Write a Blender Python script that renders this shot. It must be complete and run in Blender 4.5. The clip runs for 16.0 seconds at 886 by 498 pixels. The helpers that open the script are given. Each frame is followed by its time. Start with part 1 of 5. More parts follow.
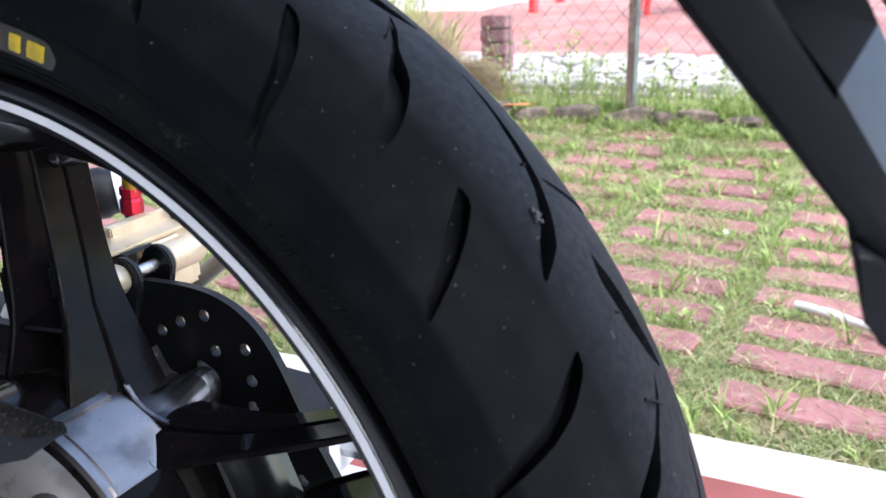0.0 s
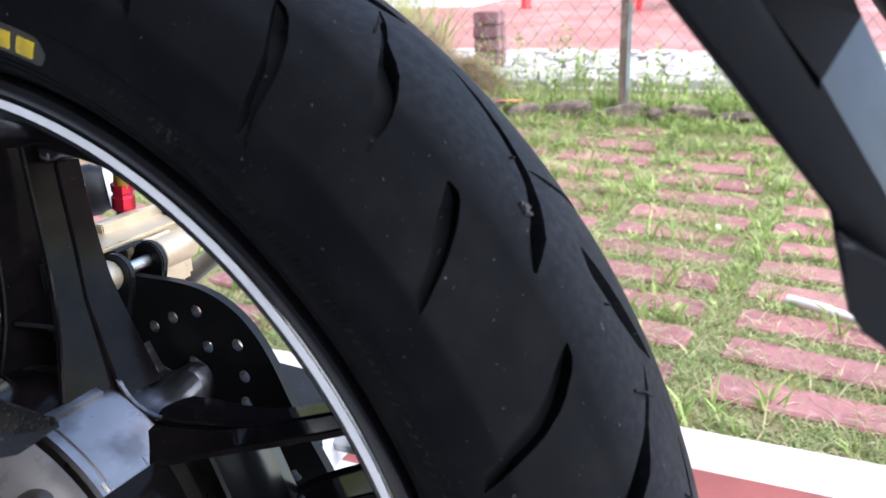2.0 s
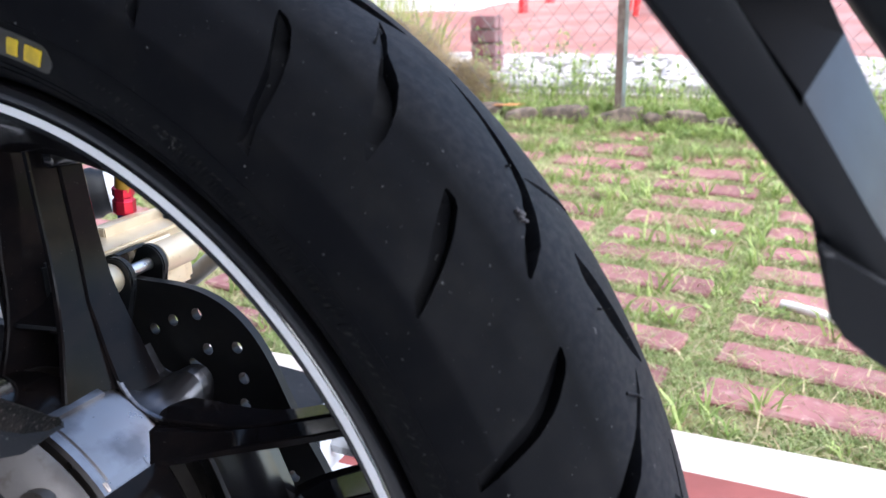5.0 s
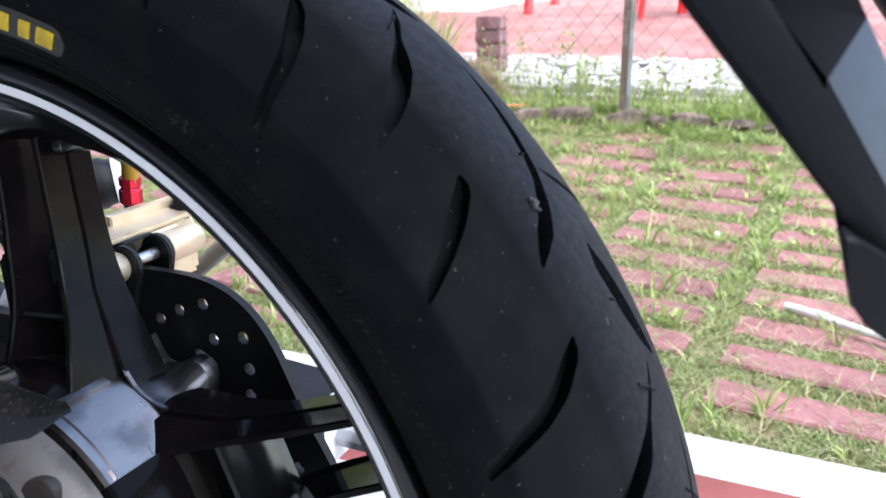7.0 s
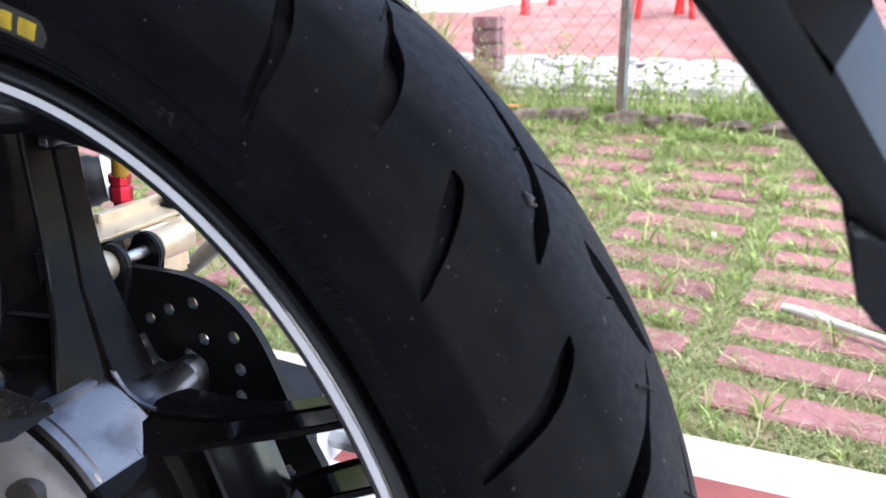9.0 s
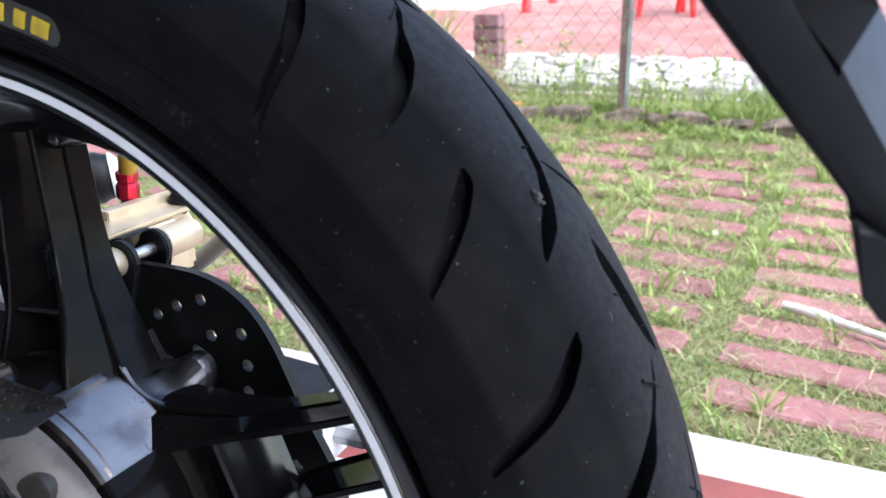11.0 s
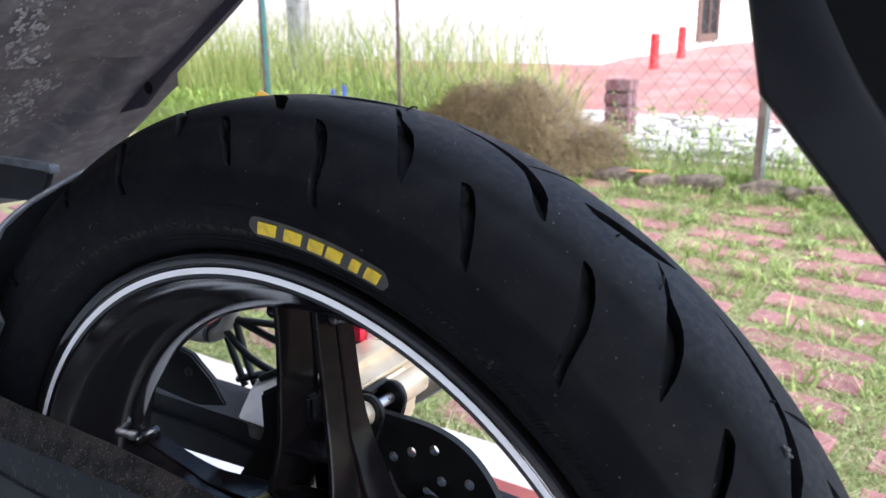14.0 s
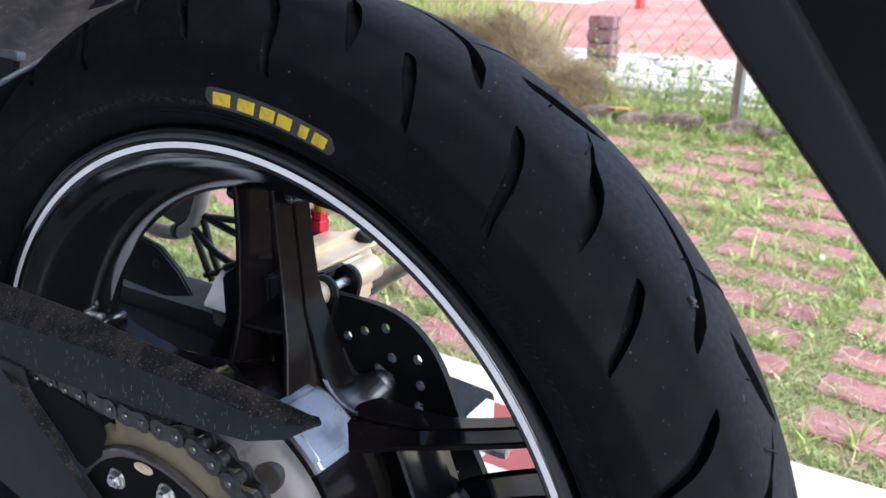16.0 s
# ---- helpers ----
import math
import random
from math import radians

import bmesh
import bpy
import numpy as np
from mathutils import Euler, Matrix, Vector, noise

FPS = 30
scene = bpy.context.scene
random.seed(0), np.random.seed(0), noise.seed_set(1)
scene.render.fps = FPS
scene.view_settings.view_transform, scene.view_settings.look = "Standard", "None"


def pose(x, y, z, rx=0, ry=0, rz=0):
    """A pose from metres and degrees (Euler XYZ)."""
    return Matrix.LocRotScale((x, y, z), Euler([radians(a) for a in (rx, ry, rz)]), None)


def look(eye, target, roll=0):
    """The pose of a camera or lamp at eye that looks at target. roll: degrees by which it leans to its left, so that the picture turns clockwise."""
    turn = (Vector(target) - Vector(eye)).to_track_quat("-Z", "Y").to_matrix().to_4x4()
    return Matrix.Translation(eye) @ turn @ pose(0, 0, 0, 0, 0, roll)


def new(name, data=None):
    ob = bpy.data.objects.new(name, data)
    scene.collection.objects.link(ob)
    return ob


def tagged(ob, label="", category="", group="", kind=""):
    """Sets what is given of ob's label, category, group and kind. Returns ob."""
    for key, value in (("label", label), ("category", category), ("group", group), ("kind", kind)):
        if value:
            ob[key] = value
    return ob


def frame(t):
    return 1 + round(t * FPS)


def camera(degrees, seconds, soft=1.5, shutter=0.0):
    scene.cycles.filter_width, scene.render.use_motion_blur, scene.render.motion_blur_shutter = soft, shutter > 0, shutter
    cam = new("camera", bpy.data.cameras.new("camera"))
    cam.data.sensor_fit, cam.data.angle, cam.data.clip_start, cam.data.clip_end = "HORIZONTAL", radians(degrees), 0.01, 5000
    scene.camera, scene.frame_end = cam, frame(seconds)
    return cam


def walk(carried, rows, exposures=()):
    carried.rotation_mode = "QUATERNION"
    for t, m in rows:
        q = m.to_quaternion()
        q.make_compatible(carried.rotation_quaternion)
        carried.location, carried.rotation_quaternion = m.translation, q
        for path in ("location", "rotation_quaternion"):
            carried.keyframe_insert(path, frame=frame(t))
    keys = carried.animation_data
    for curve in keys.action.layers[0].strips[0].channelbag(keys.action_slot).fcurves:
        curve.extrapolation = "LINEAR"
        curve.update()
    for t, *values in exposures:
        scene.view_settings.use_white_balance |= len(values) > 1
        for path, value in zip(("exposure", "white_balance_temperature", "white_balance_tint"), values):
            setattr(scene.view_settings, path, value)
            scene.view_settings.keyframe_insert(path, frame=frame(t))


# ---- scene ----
cam = camera(57.58, 16.0)
PATH = [
    (0, 0.3182, -0.1987, 0.5656, 71.477, 1.716, 25.055),
    (0.5, 0.3204, -0.1976, 0.566, 71.346, 1.818, 24.95),
    (1, 0.3191, -0.2011, 0.5663, 71.354, 1.82, 24.76),
    (1.5, 0.3228, -0.1978, 0.5684, 71.381, 1.82, 24.662),
    (2, 0.3199, -0.1996, 0.5649, 71.233, 1.845, 24.56),
    (2.5, 0.3191, -0.2007, 0.5639, 71.15, 1.722, 24.621),
    (3, 0.3237, -0.2013, 0.5694, 71.304, 1.808, 24.497),
    (3.5, 0.3231, -0.2044, 0.5683, 71.386, 1.727, 24.327),
    (4, 0.324, -0.2041, 0.568, 71.417, 1.681, 24.267),
    (6.5, 0.3188, -0.2071, 0.5648, 71.491, 1.05, 24.718),
    (7, 0.319, -0.2063, 0.5632, 71.542, 0.909, 24.723),
    (7.5, 0.3241, -0.206, 0.5677, 71.678, 0.908, 24.598),
    (8, 0.3227, -0.2051, 0.5661, 71.791, 0.933, 24.447),
    (8.5, 0.3174, -0.2045, 0.5613, 71.716, 0.803, 24.496),
    (9, 0.3174, -0.2002, 0.5599, 71.589, 0.761, 24.528),
    (11.5, 0.3161, -0.2046, 0.5608, 71.422, 0.644, 24.59),
    (12, 0.3168, -0.2024, 0.5589, 71.417, 0.477, 24.567),
    (12.5, 0.3158, -0.2032, 0.5583, 71.317, 0.404, 24.569),
    (12.7, 0.3154, -0.2108, 0.5612, 71.23, 0.613, 24.433),
    (13, 0.3083, -0.2223, 0.5907, 71.602, 0.962, 25.787),
    (13.2, 0.299, -0.2307, 0.6182, 72.625, 1.68, 26.54),
    (13.5, 0.2838, -0.2492, 0.6478, 74.141, 1.165, 29.156),
    (14, 0.2794, -0.2629, 0.6491, 74.264, 0.475, 32.683),
    (14.5, 0.2895, -0.2638, 0.6383, 73.406, -0.368, 33.502),
    (15, 0.3051, -0.2709, 0.6376, 72.63, -0.606, 33.423),
    (15.5, 0.3116, -0.2765, 0.6299, 71.64, -1.066, 32.481),
    (16, 0.3115, -0.2797, 0.6241, 70.18, -1.12, 31.897),
]
walk(cam, [(t, pose(*p)) for t, *p in PATH])
# a phone's small aperture, focused on the tread
cam.data.dof.use_dof = True
cam.data.dof.focus_distance, cam.data.dof.aperture_fstop = 0.440, 18.0

# ---- world and light ----
SUN_EL, SUN_AZ = 55.0, 112.0
world = bpy.data.worlds.new("overcast_sky")
scene.world = world
world.use_nodes = True
wn = world.node_tree
sky = wn.nodes.new("ShaderNodeTexSky")
sky.sky_type, sky.sun_disc = "NISHITA", False
sky.sun_elevation, sky.sun_rotation = radians(SUN_EL), radians(SUN_AZ)
sky.air_density, sky.dust_density = 1.0, 1.5
wn.nodes["Background"].inputs["Strength"].default_value = 0.15
wn.links.new(sky.outputs["Color"], wn.nodes["Background"].inputs["Color"])
sun_data = bpy.data.lights.new("sun", "SUN")
sun_data.energy, sun_data.angle, sun_data.color = 2.4, radians(80), (0.955, 0.98, 1.055)
sun = new("sun", sun_data)
sa, se = radians(SUN_AZ), radians(SUN_EL)
sun.matrix_world = look((math.sin(sa) * math.cos(se) * 20, math.cos(sa) * math.cos(se) * 20, math.sin(se) * 20), (0, 0, 0))
scene.view_settings.exposure = 1.83


# ---- materials ----
def node_mat(name, base, rough=0.6, metal=0.0, other=None, scale=40.0, amount=0.5, low=0.45, high=0.6, bump=0.0, bump_scale=200.0,
             coat=0.0, rough_var=0.0, spec=0.5, random_value=0.0, detail=6.0, dust=None, dust_scale=300.0, dust_low=0.66, dust_high=0.72, dust_amount=0.6, wear_sheen=None):
    """Base colour broken up by a second colour at one scale, fine dust or specks at another, and a fine relief."""
    m = bpy.data.materials.new(name)
    m.use_nodes = True
    t = m.node_tree
    b = t.nodes["Principled BSDF"]
    b.inputs["Metallic"].default_value = metal
    b.inputs["Specular IOR Level"].default_value = spec
    b.inputs["Coat Weight"].default_value = coat
    b.inputs["Coat Roughness"].default_value = 0.08
    co = t.nodes.new("ShaderNodeTexCoord").outputs["Object"]

    def tex(s, d=detail):
        n = t.nodes.new("ShaderNodeTexNoise")
        n.inputs["Scale"].default_value, n.inputs["Detail"].default_value = s, d
        t.links.new(co, n.inputs["Vector"])
        return n.outputs["Fac"]

    def ramp(v, lo, hi, to0=0.0, to1=1.0):
        n = t.nodes.new("ShaderNodeMapRange")
        n.inputs["From Min"].default_value, n.inputs["From Max"].default_value = lo, hi
        n.inputs["To Min"].default_value, n.inputs["To Max"].default_value = to0, to1
        t.links.new(v, n.inputs["Value"])
        return n.outputs["Result"]

    def mix(f, a, c):
        n = t.nodes.new("ShaderNodeMix")
        n.data_type = "RGBA"
        t.links.new(f, n.inputs[0])
        for sock, v in ((n.inputs[6], a), (n.inputs[7], c)):
            if isinstance(v, tuple):
                sock.default_value = (*v, 1)
            else:
                t.links.new(v, sock)
        return n.outputs[2]

    colour = mix(ramp(tex(scale), low, high, 0, amount), base, other or tuple(0.6 * v for v in base))
    if wear_sheen:
        # tread, far from the axle: scrubbed greyer than the side, crown sheen painted in
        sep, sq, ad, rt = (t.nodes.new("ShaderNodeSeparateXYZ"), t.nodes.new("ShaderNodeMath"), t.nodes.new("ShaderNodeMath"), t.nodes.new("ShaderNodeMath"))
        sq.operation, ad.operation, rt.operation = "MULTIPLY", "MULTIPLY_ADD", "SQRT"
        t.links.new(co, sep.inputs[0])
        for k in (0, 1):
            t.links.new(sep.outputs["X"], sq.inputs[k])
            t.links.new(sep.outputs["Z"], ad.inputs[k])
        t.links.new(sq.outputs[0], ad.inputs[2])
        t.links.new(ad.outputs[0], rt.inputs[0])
        colour = mix(ramp(rt.outputs[0], wear_sheen[0], wear_sheen[1]), colour, mix(ramp(tex(330.0), 0.40, 0.64), wear_sheen[2], wear_sheen[3]))
    if dust:
        colour = mix(ramp(tex(dust_scale, 3.0), dust_low, dust_high, 0, dust_amount), colour, dust)
    if random_value:
        info = t.nodes.new("ShaderNodeObjectInfo")
        hsv = t.nodes.new("ShaderNodeHueSaturation")
        t.links.new(ramp(info.outputs["Random"], 0, 1, 1 - random_value, 1 + random_value), hsv.inputs["Value"])
        t.links.new(colour, hsv.inputs["Color"])
        colour = hsv.outputs["Color"]
    t.links.new(colour, b.inputs["Base Color"])
    if rough_var:
        t.links.new(ramp(tex(scale * 2.3), 0.3, 0.7, rough - rough_var, rough + rough_var), b.inputs["Roughness"])
    else:
        b.inputs["Roughness"].default_value = rough
    if bump:
        n = t.nodes.new("ShaderNodeBump")
        n.inputs["Strength"].default_value, n.inputs["Distance"].default_value = bump, 0.001
        t.links.new(tex(bump_scale, 4.0), n.inputs["Height"])
        t.links.new(n.outputs["Normal"], b.inputs["Normal"])
    return m


def island_mat(name, dark, light, rough=0.6, through_light=0.0):
    """Blades and leaves: every island takes its own shade between two colours."""
    m = bpy.data.materials.new(name)
    m.use_nodes = True
    t = m.node_tree
    b = t.nodes["Principled BSDF"]
    g = t.nodes.new("ShaderNodeNewGeometry")
    r = t.nodes.new("ShaderNodeValToRGB")
    r.color_ramp.elements[0].color, r.color_ramp.elements[1].color = (*dark, 1), (*light, 1)
    t.links.new(g.outputs["Random Per Island"], r.inputs["Fac"])
    t.links.new(r.outputs["Color"], b.inputs["Base Color"])
    b.inputs["Roughness"].default_value = rough
    if through_light:
        tr, mx = t.nodes.new("ShaderNodeBsdfTranslucent"), t.nodes.new("ShaderNodeMixShader")
        t.links.new(r.outputs["Color"], tr.inputs["Color"])
        mx.inputs[0].default_value = through_light
        t.links.new(b.outputs[0], mx.inputs[1])
        t.links.new(tr.outputs[0], mx.inputs[2])
        t.links.new(mx.outputs[0], t.nodes["Material Output"].inputs["Surface"])
    return m


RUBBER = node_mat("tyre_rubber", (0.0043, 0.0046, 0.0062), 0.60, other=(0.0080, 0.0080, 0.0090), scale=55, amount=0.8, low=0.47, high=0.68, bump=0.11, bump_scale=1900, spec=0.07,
                  rough_var=0.06, dust=(0.20, 0.20, 0.20), dust_scale=520, dust_low=0.715, dust_high=0.75, dust_amount=0.5, wear_sheen=(0.2999, 0.3080, (0.0128, 0.0142, 0.0188), (0.0228, 0.0236, 0.0274)))
SCUFFED = node_mat("scuffed_rubber", (0.020, 0.0195, 0.019), 0.6, other=(0.007, 0.007, 0.007), scale=220, amount=0.9, low=0.4, high=0.6, spec=0.1)
GRIT = node_mat("pale_grit", (0.050, 0.049, 0.048), 0.9, other=(0.022, 0.022, 0.022), scale=900, amount=0.8, spec=0.1)
GLOSS = node_mat("gloss_black_paint", (0.0072, 0.0070, 0.0088), 0.15, other=(0.0085, 0.0080, 0.0085), scale=60, amount=0.5, rough_var=0.04, spec=0.70)
# pale metal paints the sky's reflection into the gloss black hub
HUB_SHEEN = node_mat("hub_sky_sheen", (0.40, 0.360, 0.345), 0.32, metal=1.0, other=(0.17, 0.152, 0.15), scale=32, amount=0.8, rough_var=0.06, bump=0.03, bump_scale=260,
               dust=(0.05, 0.05, 0.055), dust_scale=260, dust_low=0.70, dust_high=0.76, dust_amount=0.6)
SPOKE = node_mat("gloss_black_spoke", (0.0058, 0.0051, 0.0058), 0.11, other=(0.0100, 0.0076, 0.0076), scale=90, amount=0.8, rough_var=0.05, spec=0.08, bump=0.04, bump_scale=700,
                 dust=(0.12, 0.11, 0.10), dust_scale=520, dust_low=0.69, dust_high=0.76, dust_amount=0.45)
# near-black stand-in: paints the tail bracket's recess shade, also other dark inner faces
DARK_INNER = node_mat("dark_inner_tone", (0.0055, 0.0055, 0.0065), 0.85, spec=0.08, other=(0.005, 0.005, 0.006), scale=30)
# the same black paint made mid-grey metal, reflected sky put into its colour
FLANGE_SHEEN = node_mat("flange_sky_sheen", (0.145, 0.144, 0.156), 0.38, metal=1.0, other=(0.062, 0.060, 0.066), scale=30, amount=0.6, rough_var=0.06)
BRACKET = node_mat("satin_bracket_plastic", (0.0085, 0.0092, 0.0120), 0.42, spec=0.36, other=(0.013, 0.0138, 0.0165), scale=30, amount=0.5, bump=0.05, bump_scale=2500, rough_var=0.04,
                   dust=(0.13, 0.13, 0.13), dust_scale=300, dust_low=0.75, dust_high=0.79, dust_amount=0.3)
PLASTIC = node_mat("dusty_black_plastic", (0.0105, 0.0122, 0.0165), 0.6, spec=0.2, other=(0.0175, 0.0195, 0.0245), scale=30, amount=0.6, bump=0.25, bump_scale=1400,
                   dust=(0.17, 0.165, 0.165), dust_scale=380, dust_low=0.67, dust_high=0.73, dust_amount=0.5)
GUARD_TOP = node_mat("dusty_rough_plastic", (0.007, 0.007, 0.008), 0.75, spec=0.14, other=(0.026, 0.022, 0.021), scale=90, amount=0.85, bump=0.8, bump_scale=700,
                     dust=(0.22, 0.19, 0.18), dust_scale=800, dust_low=0.60, dust_high=0.68, dust_amount=0.33)
SATIN = node_mat("satin_black_plastic", (0.009, 0.010, 0.012), 0.45, spec=0.3, other=(0.016, 0.017, 0.019), scale=18, amount=0.5, bump=0.12, bump_scale=1800, rough_var=0.06,
                 dust=(0.16, 0.16, 0.16), dust_scale=350, dust_low=0.73, dust_high=0.78, dust_amount=0.3)
DIRTY = node_mat("muddy_fender_plastic", (0.056, 0.052, 0.058), 0.7, spec=0.3, other=(0.108, 0.100, 0.104), scale=30, amount=0.8, low=0.42, high=0.72, bump=0.5, bump_scale=260,
                 dust=(0.15, 0.145, 0.145), dust_scale=90, dust_low=0.50, dust_high=0.80, dust_amount=0.6)
MUD = node_mat("dried_mud", (0.20, 0.194, 0.194), 0.9, other=(0.07, 0.068, 0.068), scale=120, amount=0.8, bump=0.6, bump_scale=300)
PURPLE = node_mat("faded_side_plastic", (0.026, 0.022, 0.036), 0.5, spec=0.3, other=(0.045, 0.038, 0.046), scale=20, amount=0.6, bump=0.2, bump_scale=500)
DISC = node_mat("dark_brake_steel", (0.010, 0.010, 0.011), 0.42, spec=0.25, other=(0.02, 0.019, 0.018), scale=70, amount=0.5, rough_var=0.08)
STEEL = node_mat("bare_steel", (0.55, 0.55, 0.56), 0.35, metal=1.0, other=(0.32, 0.31, 0.3), scale=80, amount=0.5, rough_var=0.1)
ALLOY = node_mat("cast_aluminium", (0.190, 0.176, 0.174), 0.6, metal=0.3, other=(0.105, 0.092, 0.087), scale=45, amount=0.7, bump=0.3, bump_scale=300, rough_var=0.1,
                 dust=(0.1, 0.08, 0.06), dust_scale=160, dust_low=0.6, dust_high=0.72, dust_amount=0.5)
SILVER = node_mat("silver_plate", (0.80, 0.81, 0.85), 0.38, metal=0.15, other=(0.58, 0.58, 0.60), scale=60, amount=0.5, rough_var=0.08)
GOLD = node_mat("gold_anodised", (0.80, 0.67, 0.49), 0.38, metal=0.5, other=(0.68, 0.53, 0.36), scale=60, amount=0.5, rough_var=0.08, bump=0.1, bump_scale=900,
                dust=(0.3, 0.22, 0.13), dust_scale=180, dust_low=0.68, dust_high=0.76, dust_amount=0.5)
DRUM = node_mat("stained_drum", (0.105, 0.092, 0.088), 0.42, metal=0.5, other=(0.060, 0.052, 0.048), scale=60, amount=0.8, rough_var=0.08, dust=(0.02, 0.018, 0.016), dust_scale=420, dust_low=0.66, dust_high=0.70)
SPROCKET = node_mat("gold_sprocket", (0.215, 0.185, 0.115), 0.5, metal=0.3, other=(0.13, 0.108, 0.062), scale=40, amount=0.6, rough_var=0.08)
RED_ANO = node_mat("red_anodised", (0.55, 0.015, 0.05), 0.28, metal=0.6, other=(0.4, 0.01, 0.04), scale=80)
BLUE_ANO = node_mat("blue_anodised", (0.03, 0.06, 0.35), 0.3, metal=0.6)
YELLOW_HOSE = node_mat("amber_hose", (0.42, 0.25, 0.03), 0.35, other=(0.3, 0.17, 0.02), scale=90)
GREY_HOSE = node_mat("grey_hose", (0.32, 0.30, 0.27), 0.5, other=(0.22, 0.2, 0.18), scale=70)
CHAIN = node_mat("greasy_chain_steel", (0.013, 0.0128, 0.0135), 0.42, metal=0.2, other=(0.028, 0.026, 0.026), scale=180, amount=0.6, rough_var=0.12)
PIN = node_mat("worn_pin_steel", (0.13, 0.13, 0.135), 0.35, metal=0.8, other=(0.05, 0.047, 0.044), scale=180, amount=0.7)
TAPE = node_mat("white_rim_tape", (0.84, 0.84, 0.88), 0.4, other=(0.76, 0.76, 0.80), scale=60, amount=0.5)
YELLOW = node_mat("worn_yellow_paint", (0.72, 0.52, 0.03), 0.5, other=(0.42, 0.3, 0.03), scale=160, amount=0.6)
PATCH = node_mat("grey_patch", (0.040, 0.040, 0.038), 0.55, other=(0.026, 0.026, 0.025), scale=120, amount=0.5)
PAVER = node_mat("red_paver", (0.295, 0.128, 0.126), 0.85, other=(0.215, 0.087, 0.087), scale=22, amount=0.8, bump=0.6, bump_scale=160, random_value=0.16,
                 dust=(0.42, 0.27, 0.25), dust_scale=60, dust_low=0.50, dust_high=0.74, dust_amount=0.5)
SOIL = node_mat("mossy_soil", (0.18, 0.16, 0.075), 0.95, other=(0.30, 0.24, 0.15), scale=9, amount=0.8, bump=0.8, bump_scale=60,
                dust=(0.22, 0.26, 0.09), dust_scale=40, dust_low=0.45, dust_high=0.7, dust_amount=0.7)
KERB_TOP = node_mat("pale_concrete", (0.60, 0.52, 0.475), 0.85, other=(0.47, 0.395, 0.36), scale=14, amount=0.6, bump=0.4, bump_scale=140)
KERB_RED = node_mat("red_kerb_paint", (0.28, 0.072, 0.064), 0.6, other=(0.21, 0.055, 0.05), scale=16, amount=0.6, bump=0.3, bump_scale=120)
FLOOR = node_mat("pale_floor", (0.50, 0.49, 0.485), 0.6, other=(0.42, 0.40, 0.39), scale=8, amount=0.6, bump=0.2, bump_scale=90)
STONE = node_mat("edging_stone", (0.165, 0.120, 0.095), 0.95, other=(0.065, 0.050, 0.040), scale=40, amount=0.9, bump=0.9, bump_scale=70, random_value=0.25)
CRAZY = node_mat("pale_stone_flag", (0.44, 0.405, 0.39), 0.85, other=(0.29, 0.265, 0.25), scale=12, amount=0.7, bump=0.5, bump_scale=60, random_value=0.12)
RAMP_RED = node_mat("red_ramp_tile", (0.27, 0.105, 0.090), 0.75, other=(0.33, 0.185, 0.165), scale=4, amount=0.7, bump=0.3, bump_scale=40)
LITTER = island_mat("dry_litter", (0.30, 0.22, 0.12), (0.66, 0.56, 0.36), 0.8, 0.25)
WALL = node_mat("white_wall_paint", (0.82, 0.79, 0.75), 0.8, other=(0.72, 0.68, 0.64), scale=2.5, amount=0.6, bump=0.2, bump_scale=50)
SHELL_GREY = node_mat("grey_unseen_shell", (0.12, 0.124, 0.132), 0.85, other=(0.10, 0.103, 0.11), scale=3, amount=0.6, bump=0.2, bump_scale=60)
RUST = node_mat("rusty_iron", (0.13, 0.085, 0.068), 0.75, other=(0.21, 0.165, 0.14), scale=30, amount=0.7, bump=0.4, bump_scale=90)
TEAL = node_mat("teal_post_paint", (0.06, 0.27, 0.25), 0.6, other=(0.1, 0.2, 0.18), scale=26, amount=0.6)
BRICK = node_mat("weathered_brick", (0.20, 0.075, 0.082), 0.9, other=(0.27, 0.17, 0.17), scale=20, amount=0.7, bump=0.6, bump_scale=60, random_value=0.15)
RED_PLASTIC = node_mat("red_plastic", (0.65, 0.02, 0.02), 0.4, other=(0.5, 0.02, 0.02), scale=10)
WIRE = node_mat("galvanised_wire", (0.17, 0.15, 0.155), 0.7, spec=0.2, other=(0.12, 0.17, 0.165), scale=30)
BLUE_PAINT = node_mat("blue_stake_paint", (0.10, 0.16, 0.55), 0.6, other=(0.07, 0.11, 0.42), scale=60)
WHITE_STICK = node_mat("bleached_stick", (0.80, 0.76, 0.72), 0.7, other=(0.6, 0.55, 0.5), scale=30)
GRASS = island_mat("grass_blades", (0.178, 0.240, 0.070), (0.46, 0.51, 0.240), 0.6, 0.35)
WEED = island_mat("weed_leaves", (0.175, 0.265, 0.068), (0.45, 0.53, 0.19), 0.55, 0.35)
LEAFY = island_mat("leafy_green", (0.15, 0.26, 0.045), (0.50, 0.60, 0.16), 0.55, 0.4)
STRAW = island_mat("dry_grass", (0.11, 0.070, 0.042), (0.46, 0.36, 0.20), 0.8, 0.3)
REED = island_mat("tall_grass", (0.16, 0.24, 0.04), (0.50, 0.50, 0.20), 0.6, 0.4)


